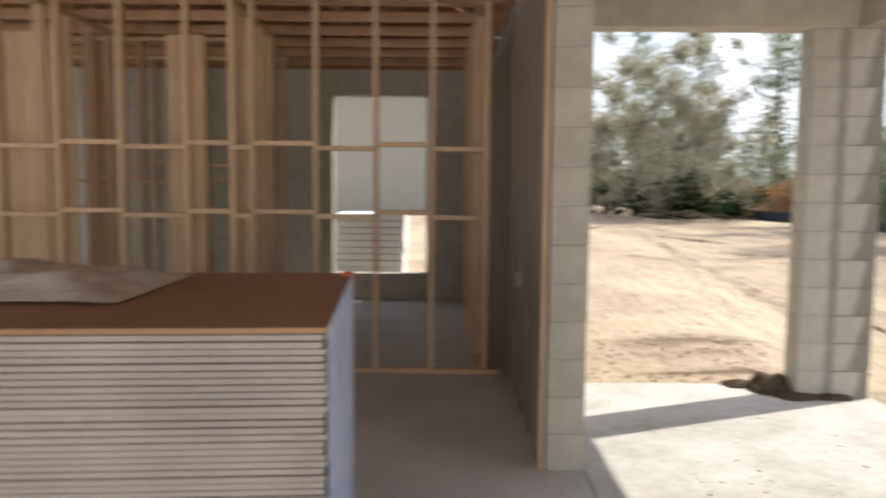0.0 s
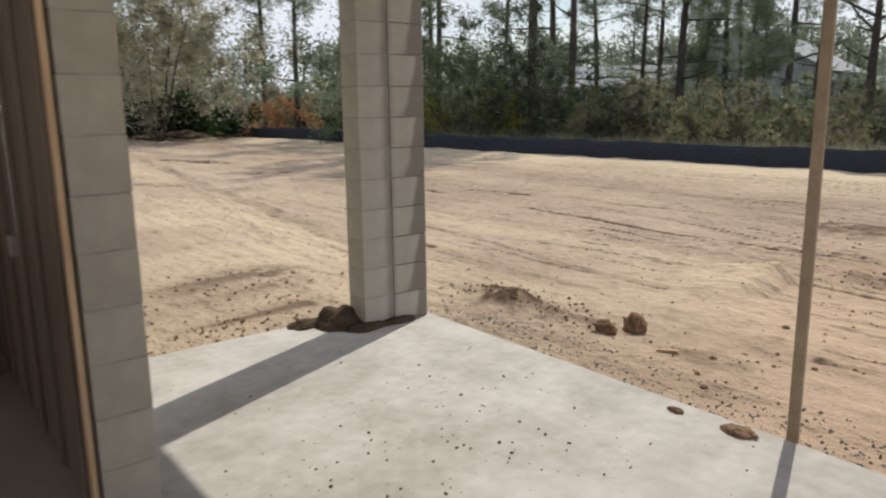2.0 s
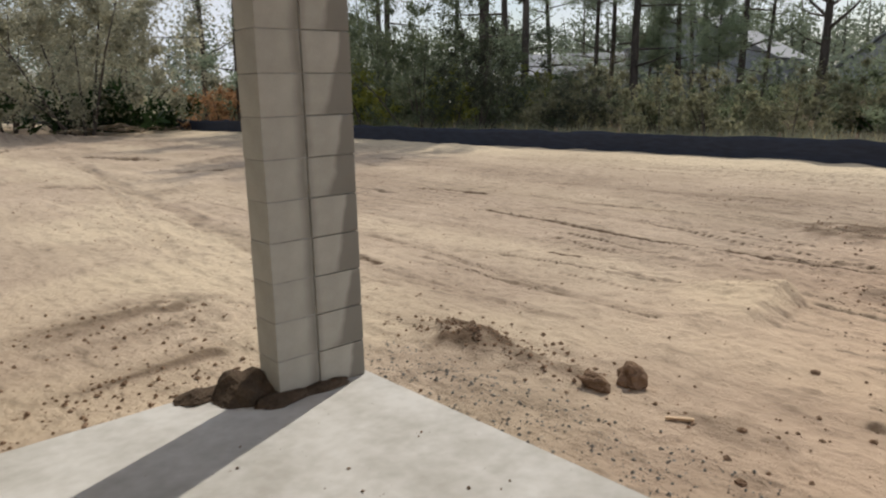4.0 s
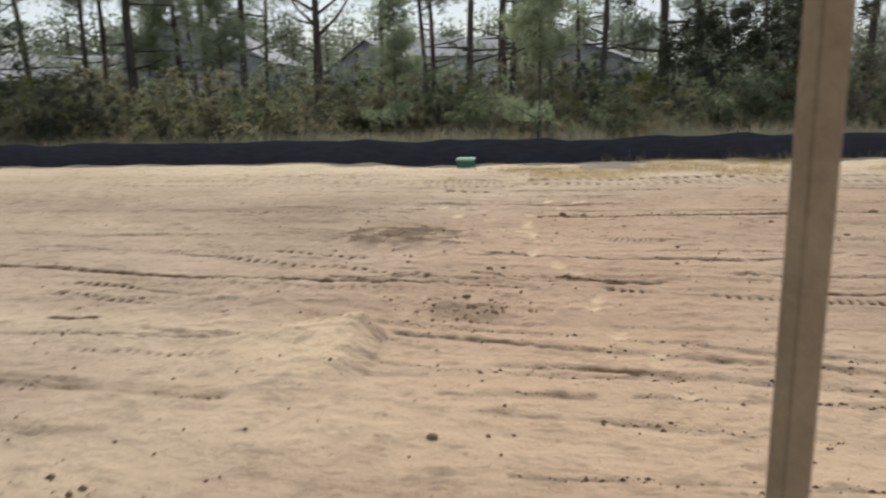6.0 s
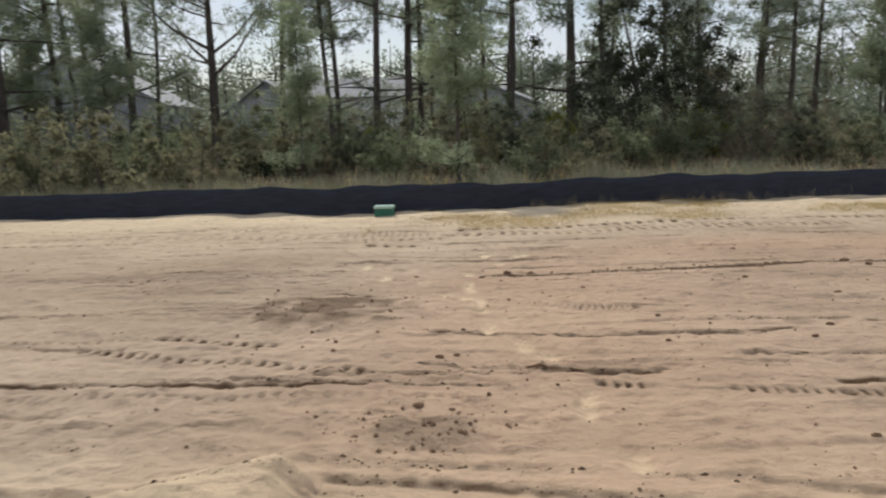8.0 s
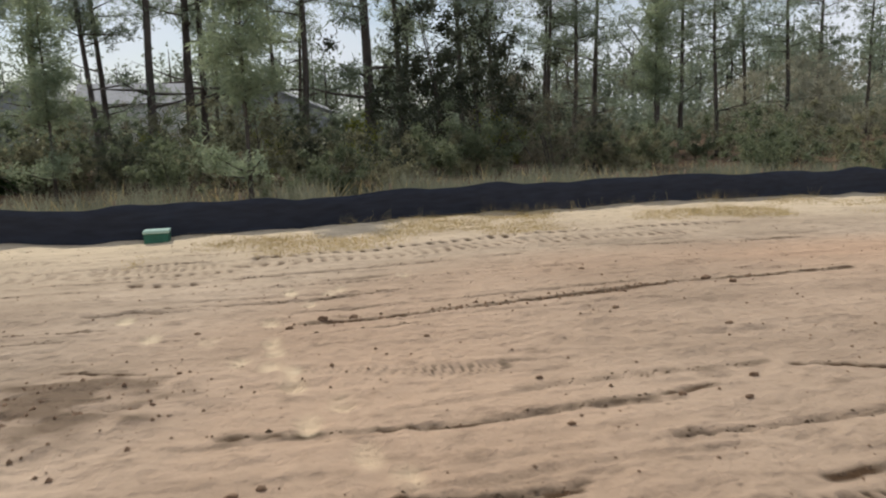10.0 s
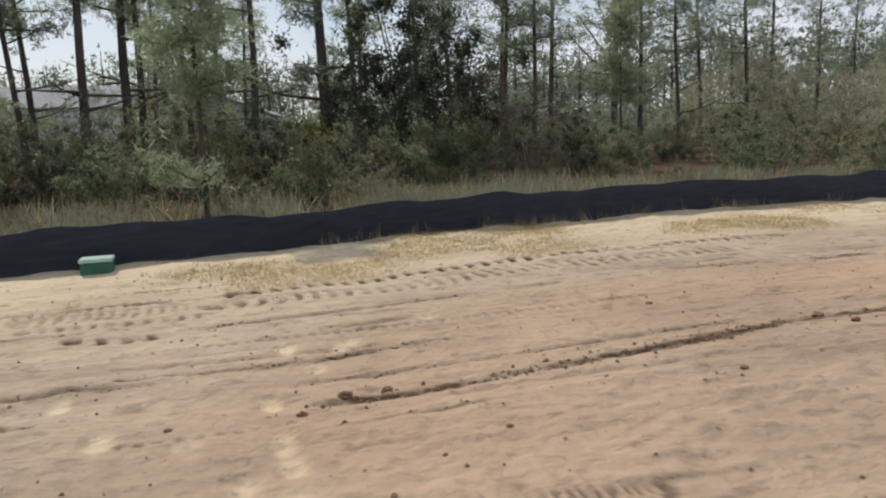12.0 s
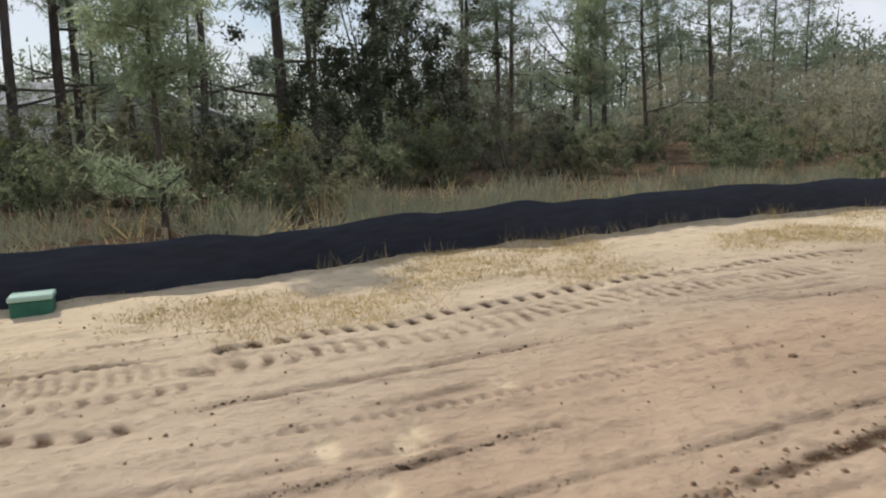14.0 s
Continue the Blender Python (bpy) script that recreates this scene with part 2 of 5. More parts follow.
    l.new(lr.outputs["Result"], h3.inputs["Value"])
    l.new(h2.outputs["Color"], h3.inputs["Color"])
    l.new(h3.outputs["Color"], b.inputs["Base Color"])
    b3 = n.new("ShaderNodeBump")
    b3.inputs["Strength"].default_value, b3.inputs["Distance"].default_value = 0.75, 0.06
    l.new(lu.outputs["Fac"], b3.inputs["Height"])
    l.new(b.inputs["Normal"].links[0].from_socket, b3.inputs["Normal"])
    l.new(b3.outputs["Normal"], b.inputs["Normal"])
    b2 = n.new("ShaderNodeBump")
    b2.inputs["Strength"].default_value, b2.inputs["Distance"].default_value = 0.3, 0.08
    l.new(st.outputs["Fac"], b2.inputs["Height"])
    l.new(b.inputs["Normal"].links[0].from_socket, b2.inputs["Normal"])
    l.new(b2.outputs["Normal"], b.inputs["Normal"])
    return m


SAND = sand_material()
# dry earth has next to no gloss
for earth in (SAND, CLOD, SOIL, RUT, PEBBLE):
    earth.node_tree.nodes["Principled BSDF"].inputs["Specular IOR Level"].default_value = 0.04


def petal_block():
    """Block darker in petals two courses high on the right-hand stack, and along the seam."""
    m = material("petal_block", (0.45, 0.43, 0.375), (0.335, 0.315, 0.27), 0.95, 7, 160, 0.5, mix=0.6, vary=0.06, bumpdist=0.004)
    n, l = m.node_tree.nodes, m.node_tree.links
    b = n["Principled BSDF"]
    src = b.inputs["Base Color"].links[0].from_socket

    def node(op, a, c, clamp=False):
        k = n.new("ShaderNodeMath")
        k.operation, k.use_clamp = op, clamp
        for slot, val in ((0, a), (1, c)):
            if isinstance(val, (int, float)):
                k.inputs[slot].default_value = val
            else:
                l.new(val, k.inputs[slot])
        return k.outputs["Value"]

    geo, sep, nz = n.new("ShaderNodeNewGeometry"), n.new("ShaderNodeSeparateXYZ"), n.new("ShaderNodeTexNoise")
    nz.inputs["Scale"].default_value, nz.inputs["Detail"].default_value = 6.0, 4.0
    l.new(geo.outputs["Position"], sep.inputs["Vector"])
    l.new(geo.outputs["Position"], nz.inputs["Vector"])
    wob = node("MULTIPLY", node("SUBTRACT", nz.outputs["Fac"], 0.5), 0.35)
    t = node("ADD", node("DIVIDE", node("SUBTRACT", sep.outputs["X"], 2.83), 0.265), node("MULTIPLY", wob, 0.5))
    h = node("FRACT", node("DIVIDE", node("SUBTRACT", sep.outputs["Z"], 0.150 + 1.0 * 0.2032), 0.4064), 0)
    rise = node("POWER", node("MULTIPLY", node("SUBTRACT", t, 0.28), 1.9, True), 1.7)
    top = node("ADD", node("ADD", node("MULTIPLY", rise, 1.15), node("MULTIPLY", t, 0.10)), node("ADD", wob, 0.03))
    petal = node("MULTIPLY", node("MULTIPLY", node("SUBTRACT", top, h), 3.6, True), node("MULTIPLY", node("SUBTRACT", sep.outputs["X"], 2.822), 200.0, True))
    seam = node("SUBTRACT", 1.0, node("DIVIDE", node("ABSOLUTE", node("SUBTRACT", node("ADD", sep.outputs["X"], node("MULTIPLY", wob, 0.15)), 2.80), 0), 0.05), True)
    fac = node("MAXIMUM", node("MULTIPLY", petal, 0.7), node("MULTIPLY", seam, 0.6))
    mx = n.new("ShaderNodeMix")
    mx.data_type = "RGBA"
    mx.inputs["B"].default_value = (0.145, 0.132, 0.112, 1)
    l.new(fac, mx.inputs["Factor"])
    l.new(src, mx.inputs["A"])
    l.new(mx.outputs["Result"], b.inputs["Base Color"])
    return m


PETAL_BLOCK = petal_block()


# ---- building helpers ----
def part(name, bm, mat, parent=None, label=""):
    me = bpy.data.meshes.new(name)
    bm.to_mesh(me)
    bm.free()
    me.materials.append(mat)
    ob = new(name, me)
    ob.parent = parent
    if label:
        ob["label"] = label
    return ob


def sheet(name, verts, faces, mat, parent=None, label="", smooth=False):
    """One mesh object out of arrays of corners and faces."""
    me = bpy.data.meshes.new(name)
    me.from_pydata([tuple(v) for v in verts], [], [tuple(f) for f in faces])
    me.materials.append(mat)
    if smooth:
        me.polygons.foreach_set("use_smooth", [True] * len(me.polygons))
    ob = new(name, me)
    ob.parent = parent
    if label:
        ob["label"] = label
    return ob


def box(bm, x0, x1, y0, y1, z0, z1, bevel=0.0):
    m = Matrix.Translation(((x0 + x1) / 2, (y0 + y1) / 2, (z0 + z1) / 2)) @ Matrix.Diagonal((abs(x1 - x0), abs(y1 - y0), abs(z1 - z0), 1))
    vs = bmesh.ops.create_cube(bm, size=1, matrix=m)["verts"]
    if bevel:
        es = list({e for v in vs for e in v.link_edges})
        bmesh.ops.bevel(bm, geom=es, offset=bevel, segments=1, affect="EDGES")
    return bm


def beam(bm, a, b, w, h, up=(0, 0, 1)):
    """A squared timber from a to b, w wide and h high."""
    a, b = Vector(a), Vector(b)
    d = (b - a).normalized()
    s = d.cross(Vector(up))
    s = s.normalized() if s.length > 1e-4 else Vector((1, 0, 0))
    u = s.cross(d)
    ring = [s * (i * w / 2) + u * (j * h / 2) for i, j in ((-1, -1), (1, -1), (1, 1), (-1, 1))]
    va, vb = [bm.verts.new(a + r) for r in ring], [bm.verts.new(b + r) for r in ring]
    for i in range(4):
        bm.faces.new((va[i], va[(i + 1) % 4], vb[(i + 1) % 4], vb[i]))
    bm.faces.new(va[::-1])
    bm.faces.new(vb)
    return bm


def thing(name, place=(0, 0, 0), **tags):
    e = new(name)
    e.location = place
    e.empty_display_size = 0.2
    return tagged(e, **tags)


def tube(verts, faces, pts, radii, sides=7):
    """Adds a tapered round limb along pts to the lists."""
    base, rings = len(verts), len(pts)
    for i, (p, r) in enumerate(zip(pts, radii)):
        p = Vector(p)
        d = (Vector(pts[min(i + 1, rings - 1)]) - Vector(pts[max(i - 1, 0)])).normalized()
        s = d.cross(Vector((0.31, 0.95, 0.05))).normalized()
        u = d.cross(s)
        for k in range(sides):
            a = 2 * math.pi * k / sides
            verts.append(p + (s * math.cos(a) + u * math.sin(a)) * r)
    for i in range(rings - 1):
        for k in range(sides):
            k2 = (k + 1) % sides
            faces.append((base + i * sides + k, base + i * sides + k2, base + (i + 1) * sides + k2, base + (i + 1) * sides + k))
    faces.append(tuple(base + (rings - 1) * sides + k for k in range(sides)))


def blades(centres, length, width, rng, up=0.3, flat=1.0):
    """Leaf or needle blades scattered round the centres, each turned its own way."""
    n = len(centres)
    d = rng.normal(size=(n, 3)) * np.array([1, 1, flat])
    d[:, 2] += up
    d /= np.linalg.norm(d, axis=1)[:, None]
    s = np.cross(d, rng.normal(size=(n, 3)))
    s /= np.linalg.norm(s, axis=1)[:, None] + 1e-9
    ln = length * rng.uniform(0.6, 1.3, size=(n, 1))
    w = width * rng.uniform(0.6, 1.3, size=(n, 1))
    c = np.asarray(centres)
    v = np.stack([c - s * w * 0.5, c + s * w * 0.5, c + d * ln], axis=1).reshape(-1, 3)
    f = np.arange(n * 3).reshape(n, 3)
    return v, f


# ---- ground: one sheet, finely modelled over the graded yard ----
def lattice(xy, size, seed):
    """Smooth noise on a square lattice of that size, about -1 to 1."""
    r = np.random.RandomState(seed).uniform(-1, 1, (256, 256))
    g = xy / size
    i = np.floor(g).astype(int)
    f = g - i
    f = f * f * (3 - 2 * f)
    a, b = i[..., 0] % 256, i[..., 1] % 256
    a1, b1 = (a + 1) % 256, (b + 1) % 256
    fx, fy = f[..., 0], f[..., 1]
    return (r[a, b] * (1 - fx) + r[a1, b] * fx) * (1 - fy) + (r[a, b1] * (1 - fx) + r[a1, b1] * fx) * fy


def along(P, line):
    """Distance of the places P to a polyline, and the way along it."""
    best, way, run = np.full(P.shape[:-1], 1e9), np.zeros(P.shape[:-1]), 0.0
    for a, b in zip(line, line[1:]):
        a, b = np.array(a, float), np.array(b, float)
        d = b - a
        n = np.hypot(*d)
        t = np.clip(((P - a) @ d) / n**2, 0, 1)
        q = np.hypot(*np.moveaxis(P - (a + t[..., None] * d), -1, 0))
        near = q < best
        best, way, run = np.where(near, q, best), np.where(near, run + t * n, way), run + n
    return best, way


# wheel and blade marks: line, width, depth, pitch of the lugs (0: a plain drag line), soil with painted shade
TRACKS, PATCHES = [], []


def rut(line, width, depth, pitch, soil):
    near_yard = line[0][1] < 12.6
    TRACKS.append((line, width * (1.3 if near_yard and width < 0.12 else 1.0), depth * (0.5 if near_yard else 1.0), pitch, soil))


def heap(x, y, a, b, turn, height, soil):
    PATCHES.append((x, y, a, b, turn, height, soil))


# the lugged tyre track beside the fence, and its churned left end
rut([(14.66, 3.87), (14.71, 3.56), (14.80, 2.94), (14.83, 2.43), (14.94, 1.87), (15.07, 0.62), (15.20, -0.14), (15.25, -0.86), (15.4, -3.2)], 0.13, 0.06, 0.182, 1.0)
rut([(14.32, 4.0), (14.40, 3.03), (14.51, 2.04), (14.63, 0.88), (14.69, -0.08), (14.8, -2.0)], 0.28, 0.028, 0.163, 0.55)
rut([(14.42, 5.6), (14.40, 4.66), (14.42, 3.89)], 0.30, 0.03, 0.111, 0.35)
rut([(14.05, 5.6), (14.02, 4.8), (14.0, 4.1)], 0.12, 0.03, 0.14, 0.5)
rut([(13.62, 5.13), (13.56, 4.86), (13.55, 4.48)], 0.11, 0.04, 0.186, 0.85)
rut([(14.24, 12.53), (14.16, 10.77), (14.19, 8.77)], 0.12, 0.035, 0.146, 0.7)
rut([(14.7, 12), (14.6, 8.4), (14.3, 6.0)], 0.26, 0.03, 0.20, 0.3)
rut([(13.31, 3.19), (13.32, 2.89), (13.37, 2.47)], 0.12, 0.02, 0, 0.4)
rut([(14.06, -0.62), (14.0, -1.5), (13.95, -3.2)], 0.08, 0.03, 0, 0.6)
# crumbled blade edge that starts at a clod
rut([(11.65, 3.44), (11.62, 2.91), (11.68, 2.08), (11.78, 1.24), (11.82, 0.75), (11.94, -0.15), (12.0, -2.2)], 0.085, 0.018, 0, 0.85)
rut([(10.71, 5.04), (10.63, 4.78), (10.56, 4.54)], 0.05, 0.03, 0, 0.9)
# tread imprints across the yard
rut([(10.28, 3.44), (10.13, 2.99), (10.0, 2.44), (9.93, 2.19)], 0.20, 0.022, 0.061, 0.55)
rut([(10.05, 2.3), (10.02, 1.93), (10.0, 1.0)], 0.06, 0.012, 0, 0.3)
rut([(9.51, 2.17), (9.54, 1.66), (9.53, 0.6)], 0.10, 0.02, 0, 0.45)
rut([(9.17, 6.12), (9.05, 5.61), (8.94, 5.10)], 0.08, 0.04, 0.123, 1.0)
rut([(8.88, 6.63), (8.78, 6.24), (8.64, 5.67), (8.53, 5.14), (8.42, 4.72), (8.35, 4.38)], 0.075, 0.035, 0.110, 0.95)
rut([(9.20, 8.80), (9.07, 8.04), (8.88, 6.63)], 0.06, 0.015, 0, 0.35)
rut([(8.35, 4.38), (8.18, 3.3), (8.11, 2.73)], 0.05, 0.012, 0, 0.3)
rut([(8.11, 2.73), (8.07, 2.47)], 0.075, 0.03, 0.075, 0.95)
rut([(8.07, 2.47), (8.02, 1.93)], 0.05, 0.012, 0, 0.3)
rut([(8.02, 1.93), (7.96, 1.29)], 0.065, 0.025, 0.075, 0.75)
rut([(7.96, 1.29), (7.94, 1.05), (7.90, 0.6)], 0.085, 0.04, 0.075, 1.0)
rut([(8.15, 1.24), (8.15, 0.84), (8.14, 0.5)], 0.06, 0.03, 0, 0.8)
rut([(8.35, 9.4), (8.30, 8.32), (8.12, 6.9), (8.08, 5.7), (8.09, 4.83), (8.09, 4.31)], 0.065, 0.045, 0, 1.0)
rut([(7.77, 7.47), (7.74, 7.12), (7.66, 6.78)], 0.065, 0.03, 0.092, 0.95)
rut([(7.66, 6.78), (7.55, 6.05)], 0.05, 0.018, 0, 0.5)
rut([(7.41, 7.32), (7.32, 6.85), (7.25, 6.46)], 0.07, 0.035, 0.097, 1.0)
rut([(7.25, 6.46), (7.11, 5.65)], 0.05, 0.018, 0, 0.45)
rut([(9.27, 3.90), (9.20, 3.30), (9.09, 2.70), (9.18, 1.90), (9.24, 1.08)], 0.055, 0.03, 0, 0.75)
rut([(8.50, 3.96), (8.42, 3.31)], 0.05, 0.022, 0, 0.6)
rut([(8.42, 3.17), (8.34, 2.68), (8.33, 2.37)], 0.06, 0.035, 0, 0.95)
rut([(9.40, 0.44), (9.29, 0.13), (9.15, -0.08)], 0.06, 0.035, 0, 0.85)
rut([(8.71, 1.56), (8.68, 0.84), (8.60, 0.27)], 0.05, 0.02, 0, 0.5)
# lines that the blade left past the ramp of sand
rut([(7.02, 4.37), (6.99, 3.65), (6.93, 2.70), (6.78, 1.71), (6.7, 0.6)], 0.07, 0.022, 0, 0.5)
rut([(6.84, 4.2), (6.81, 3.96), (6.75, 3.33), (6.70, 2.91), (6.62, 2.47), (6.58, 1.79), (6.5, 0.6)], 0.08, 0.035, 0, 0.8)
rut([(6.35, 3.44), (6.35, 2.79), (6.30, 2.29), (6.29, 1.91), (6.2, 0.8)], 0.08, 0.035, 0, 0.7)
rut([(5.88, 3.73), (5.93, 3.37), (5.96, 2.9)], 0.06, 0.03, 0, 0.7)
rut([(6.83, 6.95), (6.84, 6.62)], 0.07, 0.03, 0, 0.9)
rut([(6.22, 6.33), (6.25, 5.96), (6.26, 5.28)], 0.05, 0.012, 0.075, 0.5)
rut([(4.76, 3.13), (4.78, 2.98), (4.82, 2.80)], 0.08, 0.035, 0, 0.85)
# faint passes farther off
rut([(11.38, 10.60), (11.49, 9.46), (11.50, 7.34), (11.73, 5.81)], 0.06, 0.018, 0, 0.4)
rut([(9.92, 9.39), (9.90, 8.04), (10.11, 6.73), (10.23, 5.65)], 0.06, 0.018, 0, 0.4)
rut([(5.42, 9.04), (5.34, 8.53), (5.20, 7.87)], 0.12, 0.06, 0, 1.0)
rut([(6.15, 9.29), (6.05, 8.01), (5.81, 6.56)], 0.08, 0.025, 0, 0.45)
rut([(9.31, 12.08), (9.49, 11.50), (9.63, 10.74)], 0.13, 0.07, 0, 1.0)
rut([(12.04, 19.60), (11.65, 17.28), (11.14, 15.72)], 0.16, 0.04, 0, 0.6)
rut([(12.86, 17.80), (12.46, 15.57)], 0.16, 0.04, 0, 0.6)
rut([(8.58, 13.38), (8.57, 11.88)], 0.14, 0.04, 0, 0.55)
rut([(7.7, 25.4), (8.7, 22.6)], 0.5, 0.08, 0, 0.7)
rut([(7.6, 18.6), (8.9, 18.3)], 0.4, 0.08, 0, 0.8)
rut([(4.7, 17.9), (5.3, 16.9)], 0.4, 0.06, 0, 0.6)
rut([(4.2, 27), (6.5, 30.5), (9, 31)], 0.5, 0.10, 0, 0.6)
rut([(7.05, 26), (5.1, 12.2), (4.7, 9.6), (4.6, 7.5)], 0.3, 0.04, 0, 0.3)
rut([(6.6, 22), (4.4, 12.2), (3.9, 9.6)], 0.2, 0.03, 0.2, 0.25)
# dug-up dark patches: place, half sizes, turn, height, soil
heap(4.22, 5.55, 0.24, 0.48, -8, 0.13, 1.0)
heap(4.2, 4.75, 0.14, 0.34, 5, 0.05, 0.7)
heap(10.0, 4.97, 0.6, 0.8, 0, 0.03, 0.8)
heap(7.42, 3.86, 0.22, 0.34, 0, 0.05, 0.6)
heap(2.7, 7.7, 0.6, 0.45, 20, 0.04, 0.8)
heap(2.5, 6.5, 0.4, 0.25, 10, 0.04, 0.85)
heap(2.25, 5.75, 0.75, 0.16, 4, 0.10, 0.75)
heap(1.2, 5.85, 0.6, 0.14, 0, 0.10, 0.45)
heap(4.2, 3.6, 0.18, 0.28, 0, 0.02, 0.5)
heap(3.75, 4.9, 0.35, 0.8, -5, 0.02, 0.35)
heap(9.6, 14.5, 1.0, 0.6, 0, 0.04, 0.35)
heap(12.6, 1.0, 1.0, 1.8, 0, 0.0, 0.22)
heap(13.2, 12.0, 0.6, 1.2, 0, 0.03, 0.3)
heap(6.1, 15.5, 0.9, 0.5, 30, 0.06, 0.4)
heap(10.2, 21.0, 1.2, 0.5, 10, 0.12, 0.5)
heap(7.0, 36.0, 4.0, 1.2, 0, 0.45, 0.6)
heap(11.0, 29.0, 1.4, 0.7, 0, 0.12, 0.4)
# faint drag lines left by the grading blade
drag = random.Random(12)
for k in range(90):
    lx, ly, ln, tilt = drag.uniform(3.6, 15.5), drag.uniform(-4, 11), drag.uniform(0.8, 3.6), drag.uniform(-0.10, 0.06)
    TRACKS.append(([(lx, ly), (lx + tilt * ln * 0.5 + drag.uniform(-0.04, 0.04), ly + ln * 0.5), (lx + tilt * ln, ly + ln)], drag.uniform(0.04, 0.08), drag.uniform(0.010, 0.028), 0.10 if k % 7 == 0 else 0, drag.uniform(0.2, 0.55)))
FENCE_LINE = [(19.6, -24), (18.7, -12), (18.35, -7.5), (18.15, -4), (17.75, -1), (17.5, 1.8), (16.95, 4.2), (16.95, 6), (17.15, 9.2), (17.15, 13.4), (16.9, 19.5), (16.3, 28), (16.0, 40), (14.0, 62), (8, 80)]
FOOT = [(10.85, 3.66), (10.67, 3.91), (10.46, 3.69), (10.32, 3.56), (10.0, 3.53), (9.63, 3.27), (9.37, 3.47), (8.62, 3.05), (8.88, 3.2), (7.72, 2.9), (7.86, 2.86), (11.8, 3.71), (11.13, 3.69), (11.28, 4.17), (11.45, 4.62), (12.41, 3.37), (12.79, 3.15), (10.09, 3.57), (12.15, 4.94), (12.88, 3.53), (12.90, 3.01), (13.35, 2.31), (7.05, 2.72), (6.55, 2.5), (6.1, 2.4)]


def ground_height(P):
    """Height and colour layers (soil with rut shade, pale, red) of the ground at the places P."""
    x, y = P[..., 0], P[..., 1]
    far = np.clip((np.hypot(x - 9, y - 5) - 40) / 60, 0, 1)
    z = 0.035 * lattice(P, 3.1, 1) + 0.018 * lattice(P, 1.1, 2) + 0.007 * lattice(P, 0.37, 3) + 0.004 * lattice(P, 0.13, 4)
    # graded in long passes along the yard
    S = P * np.array([1.0, 0.12])
    z = z + 0.012 * lattice(S, 0.33, 5) + 0.009 * lattice(S, 0.12, 6) + 0.004 * lattice(P, 0.06, 27)
    # loose lumps
    z = z + 0.03 * np.clip(lattice(P, 0.075, 28) - 0.55, 0, 1) * np.clip(0.5 + lattice(P, 1.3, 29), 0, 1)
    z = z * np.where(x > 13, 0.55, 1.0)
    # clotted surface, rougher in some stretches than in others
    coarse = np.clip(0.5 + 0.8 * lattice(P * np.array([1.0, 0.6]), 1.5, 34), 0.15, 1.25) * np.where(x > 13.6, 1.25, 1.0)
    z = z + coarse * (0.009 * lattice(P, 0.062, 35) + 0.014 * np.clip(lattice(P * np.array([1.0, 0.55]), 0.11, 36), -0.3, 1))
    soil = 0.07 * coarse * np.clip(lattice(P * np.array([1.0, 0.6]), 0.12, 37), 0, 1) + 0.15 * np.clip(lattice(S, 0.45, 7), 0, 1) + 0.18 * np.clip(lattice(P * np.array([1.0, 0.5]), 1.7, 8), 0, 1) + 0.08 * np.clip(lattice(P, 0.25, 30), 0, 1)
    # damper, browner sand across the middle of the yard
    soil = soil + 0.10 * np.clip((x - 7.6) / 1.6, 0, 1) * np.clip((13.4 - x) / 0.8, 0, 1) * np.clip(0.8 + 0.8 * lattice(P * np.array([1.0, 0.35]), 0.9, 32), 0, 1.5)
    pale = 0.45 * np.clip(lattice(S, 1.1, 9), 0, 1) + 0.30 * np.clip((6.2 - x) / 1.5, 0, 1) * np.clip(0.6 + lattice(P, 0.9, 33), 0, 1)
    red = np.clip(0.5 * lattice(P, 3.7, 10) + np.clip((4.0 - y) / 5, -0.6, 0.7), 0, 0.9) * np.clip((14.2 - x) / 1.2, 0, 1)
    rough = lattice(P, 0.09, 11)
    for line, w, depth, pitch, s in TRACKS:
        reach = 2.5 * w + 0.1
        lx, ly = [p[0] for p in line], [p[1] for p in line]
        near = (x > min(lx) - reach) & (x < max(lx) + reach) & (y > min(ly) - reach) & (y < max(ly) + reach)
        if not near.any():
            continue
        Q = P[near]
        d, way = along(Q + 0.25 * w * np.stack([lattice(Q, 0.4, 23), lattice(Q, 0.4, 24)], -1), line)
        inside = np.exp(-((d / (w * 0.50)) ** 6))
        rim = np.exp(-(((d - w * 0.8) / (w * 0.3)) ** 2))
        broken = np.clip(1.0 + (0.3 if s > 0.85 else 0.6) * lattice(Q, 0.7, 13), 0.2, 1) ** (1.0 if s > 0.6 else 1.6)
        if pitch:
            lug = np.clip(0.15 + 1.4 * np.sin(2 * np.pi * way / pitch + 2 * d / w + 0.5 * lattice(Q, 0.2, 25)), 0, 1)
        else:
            lug = np.clip(0.8 + 0.5 * lattice(Q, 0.3, 12), 0.2, 1.1)
        lumps = np.clip(lattice(Q, 0.06, 26) + 0.5 * lattice(Q, 0.11, 31), 0, 1)
        if pitch:
            z[near] += broken * depth * (0.3 * rim * (1 + lumps) - inside * lug)
        else:
            z[near] += broken * depth * (0.4 * rim * (0.3 + lumps) + 0.6 * inside * lumps - 0.75 * inside * lug)
        # marks are painted dark for their soil and for the shade in their pits
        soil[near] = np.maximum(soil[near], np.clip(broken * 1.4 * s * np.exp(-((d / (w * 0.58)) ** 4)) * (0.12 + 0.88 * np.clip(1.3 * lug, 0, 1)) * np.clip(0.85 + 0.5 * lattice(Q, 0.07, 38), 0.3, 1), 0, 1))
